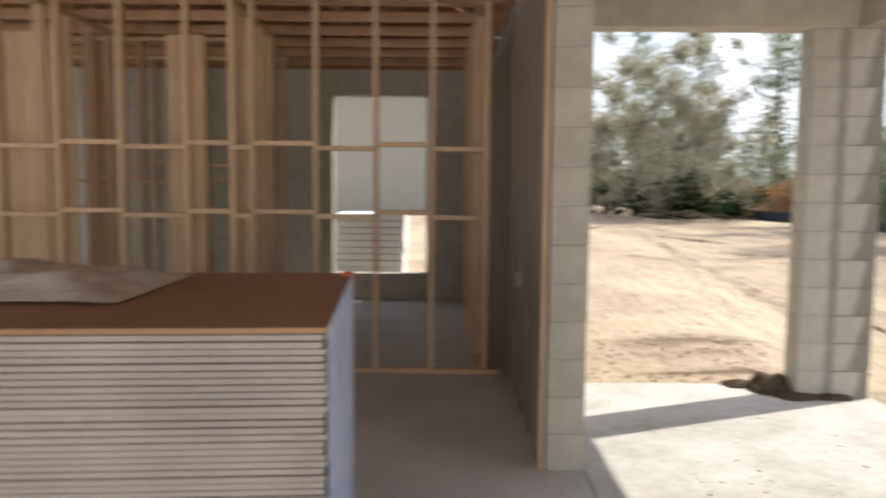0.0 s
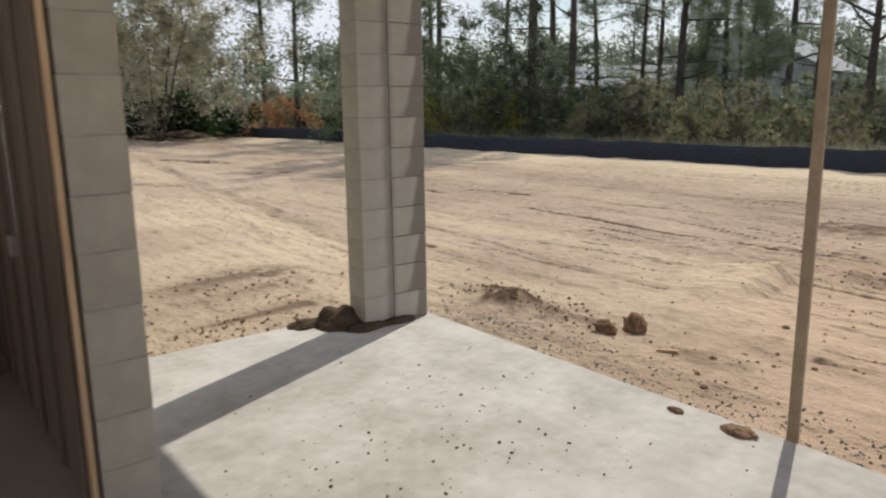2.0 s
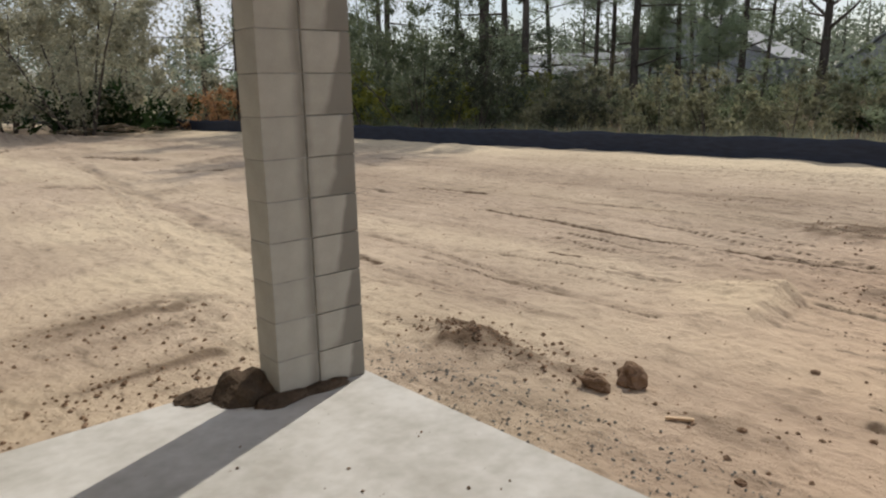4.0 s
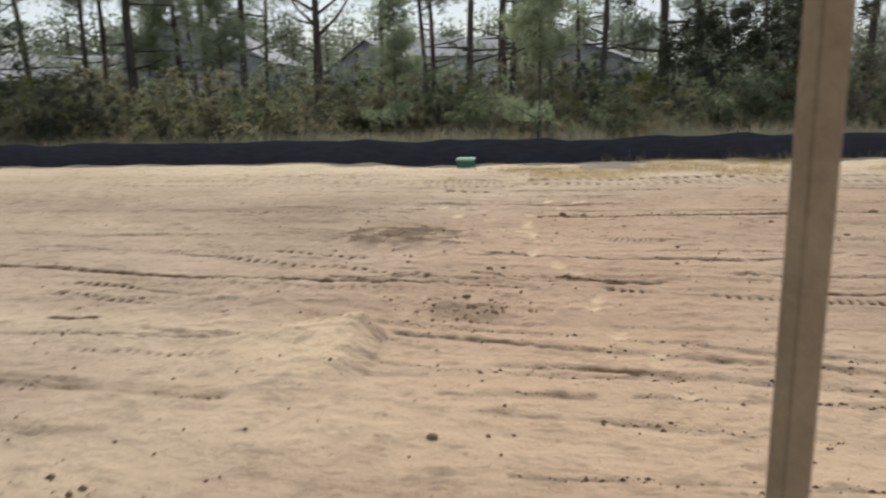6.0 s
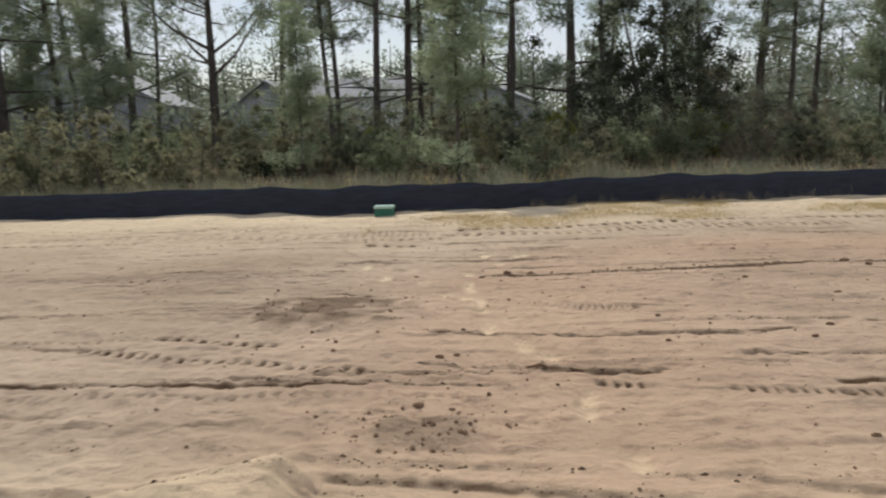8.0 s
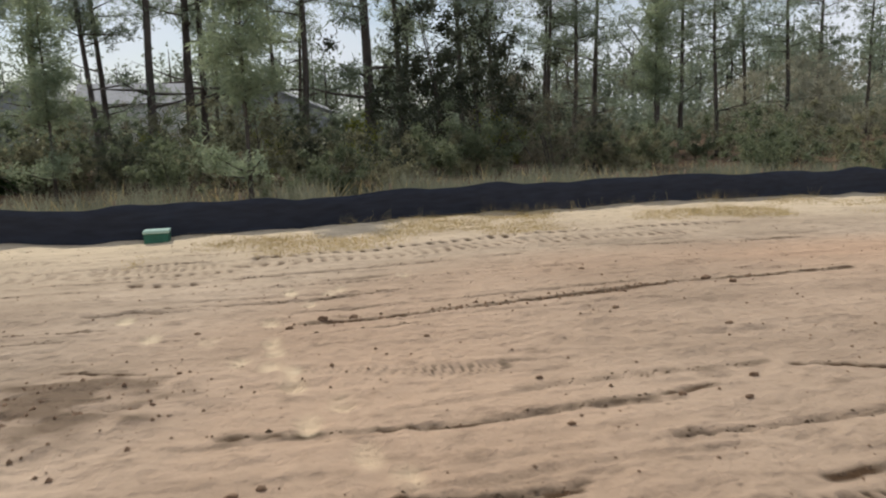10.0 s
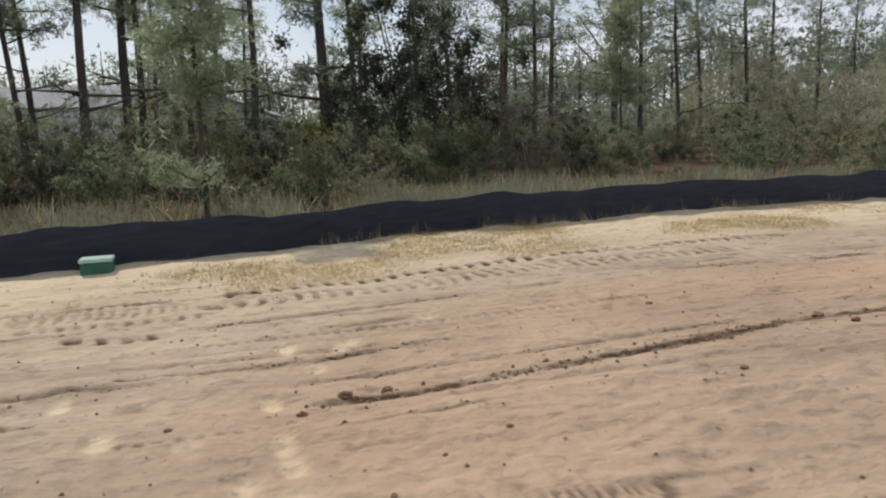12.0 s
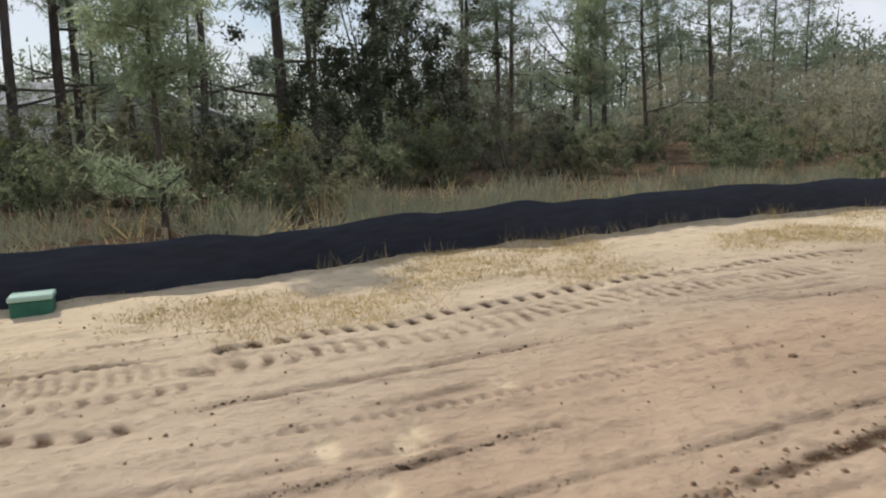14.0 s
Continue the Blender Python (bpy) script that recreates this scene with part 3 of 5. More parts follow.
    for px, py, a, b, turn, h, s in PATCHES:
        c, q = math.cos(radians(turn)), math.sin(radians(turn))
        u, v = (x - px) * c + (y - py) * q, -(x - px) * q + (y - py) * c
        m = np.exp(-((u / a) ** 2 + (v / b) ** 2) ** 1.3)
        edge = np.clip(m * (1.15 + 1.1 * lattice(P, 0.13, 14)), 0, 1)
        z = z + h * m * (0.8 + 0.35 * lattice(P, 0.2, 15)) + 0.02 * edge * np.abs(rough) * min(1, 10 * h + 0.3)
        soil = np.maximum(soil, 0.85 * s * edge)
    # blade's ramp of sand, steep on its near side, its lit face painted pale
    u, v = x - 6.33 + 0.2 * (y - 4.42), y - 4.42 + 0.07 * lattice(P, 0.45, 21) + 0.02 * lattice(P, 0.12, 20)
    side = np.clip(1.6 - np.abs(u / 0.46) ** 2, 0, 1) * np.clip(0.62 + 0.9 * u, 0.25, 1)
    ramp = side * np.where(v > 0, np.clip(1 - v / 1.1, 0, 1), np.clip(1 + v / 0.21, 0, 1))
    z = z + 0.20 * ramp
    pale = np.maximum(pale, np.clip(1.6 * ramp, 0, 0.75))
    soil = soil * (1 - np.clip(2.5 * ramp, 0, 0.9))
    # low bank of loose sand against the fence
    d, way = along(P, FENCE_LINE)
    z = z + 0.035 * np.exp(-((d / 0.9) ** 2)) * (1 + 0.8 * lattice(P, 0.8, 16)) + 0.03 * np.exp(-((d / 2.0) ** 2)) * lattice(P, 0.5, 17)
    pale = np.maximum(pale, 0.95 * np.exp(-((d / 2.6) ** 2)))
    behind = (x > 17.6) * np.clip((d - 0.6) / 1.5, 0, 1)
    soil = np.maximum(soil, behind * (0.92 + 0.08 * lattice(P, 2.0, 18)))
    under = (x < 3.12) & (y < 5.55) & (x > -8.5)
    z = np.where(under, np.minimum(z, -0.02), z)
    # the graded yard lies a little under the slab's surround and the fence bank
    z = z - 0.05 * np.clip((x - 4.0) / 1.5, 0, 1) * np.clip((15.5 - x) / 2.0, 0, 1)
    # the yard falls away a little past the end of the walk
    fall = np.clip((0.5 - y) / 9, 0, 1.5)
    z = z - 0.20 * fall * fall * np.clip((x - 6) / 8, 0, 1) * (3 - fall) / 2
    pale = pale * (1 - np.clip(1.3 * soil, 0, 1))
    red = red * (1 - np.clip(1.5 * soil, 0, 1))
    for fx, fy in FOOT:
        m = np.exp(-(((x - fx) / 0.15) ** 2 + ((y - fy) / 0.075) ** 2) ** 2) * np.clip(0.9 + 0.8 * lattice(P, 0.11, 22), 0, 1)
        z = z - 0.025 * m
        pale = np.maximum(pale, m)
    return z * (1 - far), np.stack([np.clip(soil, 0, 1), np.clip(pale, 0, 1), np.clip(red, 0, 1), np.ones_like(soil)], -1)


GRID = []


def build_ground():
    out = np.array([0.2, 0.4, 0.8, 1.5, 2.5, 4, 6, 9, 14, 20, 30, 45, 65, 100, 160, 260, 420, 700, 1200])
    gx = np.concatenate([-8 - out[::-1], np.arange(-8, 2.8, 0.6), np.arange(2.8, 6.0, 0.03), np.arange(6.0, 12.2, 0.023), np.arange(12.2, 15.6, 0.028), np.arange(15.6, 17.5, 0.06), np.arange(17.5, 22, 0.25), 22 + out])
    gy = np.concatenate([-12 - out[::-1], np.arange(-12, -3, 0.3), np.arange(-3, -0.2, 0.045), np.arange(-0.2, 7.6, 0.023), np.arange(7.6, 10, 0.045), np.arange(10, 16, 0.09), np.arange(16, 34, 0.25), 34 + out])
    P = np.stack(np.meshgrid(gx, gy, indexing="ij"), -1)
    z, col = ground_height(P)
    GRID.extend((gx, gy, z))
    nx, ny = len(gx), len(gy)
    v = np.concatenate([P, z[..., None]], -1).reshape(-1, 3)
    k = np.arange(nx * ny).reshape(nx, ny)
    f = np.stack([k[:-1, :-1], k[1:, :-1], k[1:, 1:], k[:-1, 1:]], -1).reshape(-1, 4)
    me = bpy.data.meshes.new("ground")
    me.vertices.add(len(v))
    me.vertices.foreach_set("co", v.ravel())
    me.loops.add(f.size)
    me.loops.foreach_set("vertex_index", f.ravel())
    me.polygons.add(len(f))
    me.polygons.foreach_set("loop_start", np.arange(0, f.size, 4))
    me.update(calc_edges=True)
    me.polygons.foreach_set("use_smooth", np.ones(len(f), bool))
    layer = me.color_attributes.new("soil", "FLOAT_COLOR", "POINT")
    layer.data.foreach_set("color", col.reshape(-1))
    me.materials.append(SAND)
    return tagged(new("ground", me), "pale sandy graded yard with wheel tracks and dark soil", "ground", kind="structure")


ground = build_ground()


def ground_z(x, y):
    """Height of the built ground at a place."""
    gx, gy, z = GRID
    i = min(max(int(np.searchsorted(gx, x)) - 1, 0), len(gx) - 2)
    j = min(max(int(np.searchsorted(gy, y)) - 1, 0), len(gy) - 2)
    u, v = (x - gx[i]) / (gx[i + 1] - gx[i]), (y - gy[j]) / (gy[j + 1] - gy[j])
    return float((z[i, j] * (1 - u) + z[i + 1, j] * u) * (1 - v) + (z[i, j + 1] * (1 - u) + z[i + 1, j + 1] * u) * v)


# ---- the unfinished house ----
SLAB, HEAD, COURSE = 0.15, 2.79, 0.2032
bm = bmesh.new()
box(bm, -7.5, 0.762, -4.0, 9.9, -0.35, SLAB, 0.012)
floor = tagged(part("floor", bm, CONCRETE), "dusty bare concrete floor slab of the unfinished house", "floor", kind="structure")
bm = bmesh.new()
box(bm, 0.766, 3.15, -4.0, 5.60, -0.35, SLAB, 0.014)
patio = tagged(part("patio_floor", bm, PATIO), "sunlit bare concrete patio slab scattered with sand crumbs", "patio floor", kind="structure")


def plain_wall(name, x0, x1, y0, y1, z0, z1, mat=BLOCK, label="grey concrete block wall of the unfinished house"):
    bm = bmesh.new()
    box(bm, x0, x1, y0, y1, z0, z1)
    return tagged(part(name, bm, mat), label, "wall", kind="structure")


BRICK_MESH = {}


def block_mesh(lx, ly, lz, mat=BLOCK):
    key = (round(lx, 3), round(ly, 3), round(lz, 3), mat.name)
    if key not in BRICK_MESH:
        bm = bmesh.new()
        box(bm, -lx / 2, lx / 2, -ly / 2, ly / 2, -lz / 2, lz / 2, 0.0025)
        me = bpy.data.meshes.new("block")
        bm.to_mesh(me)
        bm.free()
        me.materials.append(mat)
        BRICK_MESH[key] = me
    return BRICK_MESH[key]


def lay_block(parent, x0, x1, y0, y1, z0, z1, mat=BLOCK):
    ob = new("block", block_mesh(x1 - x0, y1 - y0, z1 - z0, mat))
    ob.parent = parent
    ob.location = ((x0 + x1) / 2 + random.uniform(-0.0015, 0.0015), (y0 + y1) / 2 + random.uniform(-0.0015, 0.0015), (z0 + z1) / 2)
    return ob


# block wall between the room and the patio; its end stands free as a jamb
J = 0.006
bm = bmesh.new()
box(bm, 0.563, 0.759, 3.803, 9.8, SLAB, HEAD + 0.40)
wall_patio = tagged(part("wall_patio", bm, MORTAR), "grey concrete block wall whose end stands beside the patio", "wall", kind="structure")
for c in range(14):
    z0 = SLAB + c * COURSE
    y = 3.80
    first = 0.397 if c % 2 == 0 else 0.194
    while y < 6.6:
        ln = first if y == 3.80 else 0.397
        lay_block(wall_patio, 0.560, 0.762, y, y + ln, z0 + J / 2, z0 + COURSE - J / 2)
        y += ln + J

# free pier at the corner of the patio: two stacks of block, the right one with darker petals
bm = bmesh.new()
box(bm, 2.583, 3.097, 5.213, 5.407, SLAB, HEAD)
pier = tagged(part("wall_pier", bm, MORTAR), "free-standing grey concrete block pier at the patio corner", "pier", kind="structure")
for c in range(13):
    z0 = SLAB + c * COURSE
    z1 = HEAD if c == 12 else min(z0 + COURSE, HEAD)
    lay_block(pier, 2.58, 2.812, 5.21, 5.41, z0 + J / 2, z1 - J / 2, PETAL_BLOCK)
    lay_block(pier, 2.818, 3.10, 5.200, 5.41, z0 + J / 2, z1 - J / 2, PETAL_BLOCK)

# poured beam over the openings of the patio
bm = bmesh.new()
box(bm, 0.766, 3.10, 5.21, 5.412, HEAD, HEAD + 0.40, 0.006)
tagged(part("beam_back", bm, BLOCK), "grey concrete beam over the patio opening", "beam", kind="structure")
bm = bmesh.new()
box(bm, 2.90, 3.104, -4.0, 5.207, HEAD, HEAD + 0.40, 0.006)
tagged(part("beam_side", bm, BLOCK), "grey concrete beam along the patio edge", "beam", kind="structure")

# walls closing the house; unseen west and south openings are added for light
plain_wall("wall_west_1", -7.5, -7.3, -4.0, -2.0, SLAB, 3.15)
plain_wall("wall_west_2", -7.5, -7.3, 0.6, 2.0, SLAB, 3.15)
plain_wall("wall_west_3", -7.5, -7.3, 4.6, 6.2, SLAB, 3.15)
plain_wall("wall_west_4", -7.5, -7.3, 8.4, 9.8, SLAB, 3.15)
for k, (a, b, sill) in enumerate(((-1.996, 0.596, SLAB), (2.004, 4.596, 0.9), (6.204, 8.396, 0.9))):
    plain_wall("wall_west_%d" % (5 + k), -7.5, -7.3, a, b, 2.6, 3.15)
    if sill > SLAB:
        plain_wall("wall_west_%d" % (8 + k), -7.5, -7.3, a, b, SLAB, sill)
plain_wall("wall_south_1", -7.5, -6.6, -4.2, -4.004, SLAB - 0.3, 3.15)
plain_wall("wall_south_2", -6.596, -1.404, -4.2, -4.004, 2.65, 3.15)
plain_wall("wall_south_3", -1.4, -0.6, -4.2, -4.004, SLAB - 0.3, 3.15)
plain_wall("wall_south_4", -0.596, 2.396, -4.2, -4.004, 2.65, 3.15)
plain_wall("wall_south_5", 2.4, 3.1, -4.2, -4.004, SLAB - 0.3, 3.15)
plain_wall("wall_north_1", -7.296, -1.45, 9.6, 9.8, SLAB, 3.15)
plain_wall("wall_north_2", -0.22, 0.556, 9.6, 9.8, SLAB, 3.15)
plain_wall("wall_north_3", -1.446, -0.224, 9.6, 9.8, SLAB, 0.50)
plain_wall("wall_north_4", -1.446, -0.224, 9.6, 9.8, 2.82, 3.15)
# roof deck over house and patio
RIDGE_X, RIDGE_Z, EAVE_X, EAVE_Z, EAVE_IN = -2.2, 5.50, 3.30, 3.33, 1.05
bm = bmesh.new()
beam(bm, (EAVE_X, 0.6, EAVE_Z + 0.14), (RIDGE_X, 0.6, RIDGE_Z + 0.14), 9.9, 0.02)
beam(bm, (EAVE_IN, 7.85, EAVE_Z + 0.14), (RIDGE_X, 7.85, RIDGE_Z + 0.14), 4.58, 0.02)
beam(bm, (RIDGE_X, 2.9, RIDGE_Z + 0.14), (-7.9, 2.9, 3.25), 14.5, 0.02)
tagged(part("roof_deck", bm, OSB), "raw strand board roof deck seen from below", "roof", kind="structure")
for name, y in (("wall_gable_north", 9.70), ("wall_gable_south", -4.10)):
    bm = bmesh.new()
    e = EAVE_IN if y > 0 else EAVE_X
    prof = [(-7.4, 3.155), (e - 0.15, 3.155), (e - 0.15, EAVE_Z + 0.08), (RIDGE_X, RIDGE_Z + 0.08)]
    a = [bm.verts.new((x, y - 0.02, z)) for x, z in prof]
    b = [bm.verts.new((x, y + 0.02, z)) for x, z in prof]
    bm.faces.new(a)
    bm.faces.new(b[::-1])
    for k in range(4):
        bm.faces.new((a[k], b[k], b[(k + 1) % 4], a[(k + 1) % 4]))
    tagged(part(name, bm, OSB), "strand board gable over the block wall", "gable", kind="structure")


# ---- room: framing, furring, stacked boards ----
def stud_wall(label, y, xs, z0, z1, rows, x0, x1):
    w = thing("stud_wall", (0, y, z0), label=label, category="stud wall")
    h = z1 - z0
    bm = bmesh.new()
    box(bm, x0, x1, -0.044, 0.044, 0, 0.038, 0.002)
    part("bottom_plate", bm, LUMBER, w)
    bm = bmesh.new()
    box(bm, x0, x1, -0.044, 0.044, h - 0.038, h, 0.002)
    part("top_plate", bm, LUMBER, w)
    bm = bmesh.new()
    box(bm, -0.019, 0.019, -0.044, 0.044, 0.040, h - 0.040, 0.002)
    stud = part("stud", bm, LUMBER, w)
    stud.location.x = xs[0]
    for x in xs[1:]:
        s = new("stud", stud.data)
        s.parent = w
        s.location.x = x
    for z in rows:
        for i, (a, b) in enumerate(zip(xs, xs[1:])):
            if abs(b - a) < 0.15:
                continue
            lo, hi = min(a, b) + 0.021, max(a, b) - 0.021
            bm = bmesh.new()
            zz = z - z0 + (0.018 if i % 2 else -0.018)
            box(bm, lo, hi, -0.044, 0.044, zz - 0.019, zz + 0.019, 0.002)
            part("blocking", bm, LUMBER, w)
    return w


XS = [0.34, -0.09, -0.54, -1.01, -1.51, -1.67, -2.03, -2.55, -3.04, -3.52, -4.0, -4.5, -5.0, -5.5, -6.0]
stud_wall("bare lumber stud wall with two rows of blocking", 5.85, XS, SLAB, 3.145, (1.975, 1.435), -7.28, 0.46)
stud_wall("bare lumber stud wall in the room behind", 7.6, [-1.75, -2.2, -2.65, -3.1, -3.55, -4.0, -4.45, -4.9, -5.35, -5.8], SLAB, 3.145, (1.7,), -7.28, -1.7)

stud_wall("bare lumber stud wall deep in the house", 8.7, [-1.9, -2.3, -2.5, -2.95, -3.4, -3.8, -4.0, -4.45, -4.9, -5.3, -5.8], SLAB, 3.145, (1.9,), -7.28, -1.86)
for cx in (-1.72, -3.30, -4.75):
    w = thing("stud_wall", (cx, 0, SLAB), label="bare lumber partition of studs running back into the house", category="stud wall", group="partitions")
    for nm, a, b in (("bottom_plate", 0, 0.038), ("top_plate", 2.955, 2.993)):
        bm = bmesh.new()
        box(bm, -0.044, 0.044, 5.93, 7.52, a, b, 0.002)
        part(nm, bm, LUMBER, w)
    for k in range(4):
        bm = bmesh.new()
        y = 6.05 + 0.41 * k
        box(bm, -0.044, 0.044, y, y + 0.038, 0.040, 2.953, 0.002)
        part("stud", bm, LUMBER, w)

# cross wall of studs running back, beside the far opening
bm = bmesh.new()
w = thing("stud_wall", (0.30, 0, SLAB), label="bare lumber stud wall running back to the far opening", category="stud wall")
box(bm, -0.044, 0.044, 5.93, 9.58, 0, 0.038, 0.002)
part("bottom_plate", bm, LUMBER, w)
bm = bmesh.new()
box(bm, -0.044, 0.044, 5.93, 9.58, 2.955, 2.993, 0.002)
part("top_plate", bm, LUMBER, w)
for k in range(8):
    bm = bmesh.new()
    y = 6.35 + 0.42 * k
    box(bm, -0.044, 0.044, y, y + 0.038, 0.040, 2.953, 0.002)
    part("stud", bm, LUMBER, w)

# sheets of board and stud packs that catch the light behind the framing
for x, y, wd, lab in ((-2.30, 6.6, 0.34, "built-up lumber post behind the stud wall"), (-3.72, 6.5, 0.62, "wide built-up lumber panel behind the stud wall")):
    pack = thing("lumber_post", (x, y, SLAB), label=lab, category="post")
    n = 4
    for k in range(n):
        bm = bmesh.new()
        box(bm, -wd / 2 + k * wd / n, -wd / 2 + (k + 1) * wd / n - 0.002, 0, 0.09, 0, 2.83, 0.003)
        part("board", bm, LUMBER, pack)

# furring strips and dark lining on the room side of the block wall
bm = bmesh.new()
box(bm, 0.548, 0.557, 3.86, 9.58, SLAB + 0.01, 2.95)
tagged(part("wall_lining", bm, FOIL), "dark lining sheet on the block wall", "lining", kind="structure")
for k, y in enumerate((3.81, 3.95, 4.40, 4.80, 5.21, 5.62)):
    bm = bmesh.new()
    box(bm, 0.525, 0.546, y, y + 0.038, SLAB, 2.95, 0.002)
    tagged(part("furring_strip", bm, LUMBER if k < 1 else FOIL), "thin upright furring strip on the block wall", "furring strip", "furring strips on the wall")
bm = bmesh.new()
box(bm, 0.495, 0.546, 4.86, 4.93, 1.00, 1.10, 0.004)
ob = tagged(part("outlet_box", bm, GYPSUM), "small pale electrical box on the dark wall", "outlet box")
bm = bmesh.new()
box(bm, 0.531, 0.545, 4.888, 4.902, 1.10, 2.95, 0.002)
part("conduit", bm, GALV, ob, "thin grey conduit rising from the box")


# roof trusses along the house
def truss(y, eave=EAVE_X):
    t = thing("roof_truss", (0, y, 0), label="raw lumber roof truss over the house", category="roof truss", group="roof trusses")
    lo = 3.20
    bm = bmesh.new()
    beam(bm, (eave - 0.1, 0, lo), (-7.4, 0, lo), 0.038, 0.089)
    part("bottom_chord", bm, TRUSS, t)
    for a, b in (((eave - 0.1, 0, EAVE_Z + 0.06), (RIDGE_X, 0, RIDGE_Z + 0.06)), ((RIDGE_X, 0, RIDGE_Z + 0.06), (-7.4, 0, 3.31))):
        bm = bmesh.new()
        beam(bm, a, b, 0.038, 0.089)
        part("top_chord", bm, TRUSS, t)
    for a, b in ((2.0, 1.4), (0.8, 1.4), (0.8, -0.3), (-1.0, -0.3), (-1.0, -2.2), (-3.4, -2.2), (-3.4, -4.2), (-5.2, -4.2), (-5.2, -6.0)):
        if max(a, b) > eave - 0.5:
            continue
        top = EAVE_Z + (eave - b) * (RIDGE_Z - EAVE_Z) / (eave - RIDGE_X) if b > RIDGE_X else RIDGE_Z - (RIDGE_X - b) * 0.42
        bm = bmesh.new()
        beam(bm, (a, 0, lo + 0.04), (b, 0, top), 0.038, 0.089, (0, 1, 0))
        part("web", bm, TRUSS, t)
    return t


first = truss(-3.6)
for k in range(1, 15):
    copy_thing(first, pose(0, -3.6 + 0.61 * k, 0))
first = truss(5.62, EAVE_IN)
for k in range(1, 8):
    copy_thing(first, pose(0, 5.62 + 0.61 * k, 0))

# stack of gypsum boards
sx0, sx1, sy0, sy1, top = -3.95, -0.315, 1.93, 3.15, 1.295
stack = thing("gypsum_board_stack", ((sx0 + sx1) / 2, (sy0 + sy1) / 2, SLAB), label="tall stack of gypsum boards with brown paper on top", category="board stack")
stack.matrix_basis = pose(sx1, sy0, SLAB, 0, 0, 4) @ pose(-(sx1 - sx0) / 2, (sy1 - sy0) / 2, 0)
lx, ly = sx1 - sx0, sy1 - sy0
n = 52
for k in range(n):
    bm = bmesh.new()
    z0 = 0.13 + k * (top - SLAB - 0.13) / n
    z1 = z0 + (top - SLAB - 0.13) / n
    dx, dy = random.uniform(-0.006, 0.006), random.uniform(-0.005, 0.005)
    box(bm, -lx / 2 + dx, lx / 2 + dx, -ly / 2 + dy, ly / 2 + dy, z0, z1 - 0.003, 0.002)
    part("gypsum_board", bm, PAPER if k == n - 1 else GYPSUM, stack)
for a in (-1.4, -0.5, 0.4, 1.3):
    bm = bmesh.new()
    box(bm, a - 0.045, a + 0.045, -ly / 2 + 0.02, ly / 2 - 0.02, 0, 0.129, 0.004)
    part("bearer", bm, LUMBER, stack)
for k in range(10):
    bm = bmesh.new()
    z0 = 0.13 + k * (top - SLAB - 0.13) / 10
    beam(bm, (lx / 2 + 0.010, -ly / 2 + 0.01, z0 + 0.052), (lx / 2 + 0.010, ly / 2 - 0.01, z0 + 0.052), 0.003, 0.104)
    part("end_tape", bm, ENDTAPE, stack, "blue and white printed end tape")
bm = bmesh.new()
box(bm, lx / 2 - 0.03, lx / 2 + 0.013, ly / 2 - 0.10, ly / 2 + 0.005, top - SLAB - 0.05, top - SLAB + 0.004, 0.002)
part("corner_tape", bm, ORANGE, stack, "orange corner tape")

# pale boards stacked outside the far opening
far_stack = thing("gypsum_board_stack", (-1.05, 10.75, ground_z(-1.05, 10.75) - 0.01), label="pale stack of gypsum boards standing outside the far opening", category="board stack")
for a in (-0.42, 0.42):
    bm = bmesh.new()
    box(bm, a - 0.045, a + 0.045, -0.5, 0.5, 0, 0.10, 0.004)
    part("bearer", bm, LUMBER, far_stack)
for k in range(13):
    bm = bmesh.new()
    dx, dy = random.uniform(-0.015, 0.015), random.uniform(-0.02, 0.02)
    box(bm, -0.5 + dx, 0.5 + dx, -0.6 + dy, 0.6 + dy, 0.101 + k * 0.092, 0.101 + k * 0.092 + 0.084, 0.004)
    part("gypsum_board", bm, WHITEBOARD, far_stack)

# crumpled clear film on the stack
g = np.stack(np.meshgrid(np.linspace(-1.9, -1.02, 36), np.linspace(2.25, 3.0, 30), indexing="ij"), -1)
u, v = (g[..., 0] + 1.46) / 0.44, (g[..., 1] - 2.62) / 0.38
dome = np.clip(1 - np.abs(u) ** 4, 0, 1) * np.clip(1 - np.abs(v) ** 4, 0, 1)
gz = top + 0.004 + dome * (0.06 + 0.035 * lattice(g, 0.16, 31) + 0.02 * lattice(g, 0.06, 32))
k = np.arange(36 * 30).reshape(36, 30)
film_ob = sheet("plastic_film", np.concatenate([g, gz[..., None]], -1).reshape(-1, 3), np.stack([k[:-1, :-1], k[1:, :-1], k[1:, 1:], k[:-1, 1:]], -1).reshape(-1, 4), PLASTIC, smooth=True)
tagged(film_ob, "crumpled clear plastic film lying on the board stack", "plastic film")

# prop under the eave, standing on the ground just off the slab
px, py = 3.31, 2.605
pz = ground_z(px, py) - 0.03
post = thing("support_post", (px, py, pz), label="weathered square lumber post propping the eave", category="post")
bm = bmesh.new()
box(bm, -0.025, 0.025, -0.025, 0.025, 0.0, 3.435 - pz, 0.004)
part("timber", bm, STAKE, post)
post.rotation_euler.z = radians(18)


# ---- silt fence ----
def resample(line, step):
    out = []
    for a, b in zip(line, line[1:]):
        n = max(1, round(math.dist(a, b) / step))
        out += [(a[0] + (b[0] - a[0]) * i / n, a[1] + (b[1] - a[1]) * i / n) for i in range(n)]
    return out + [line[-1]]


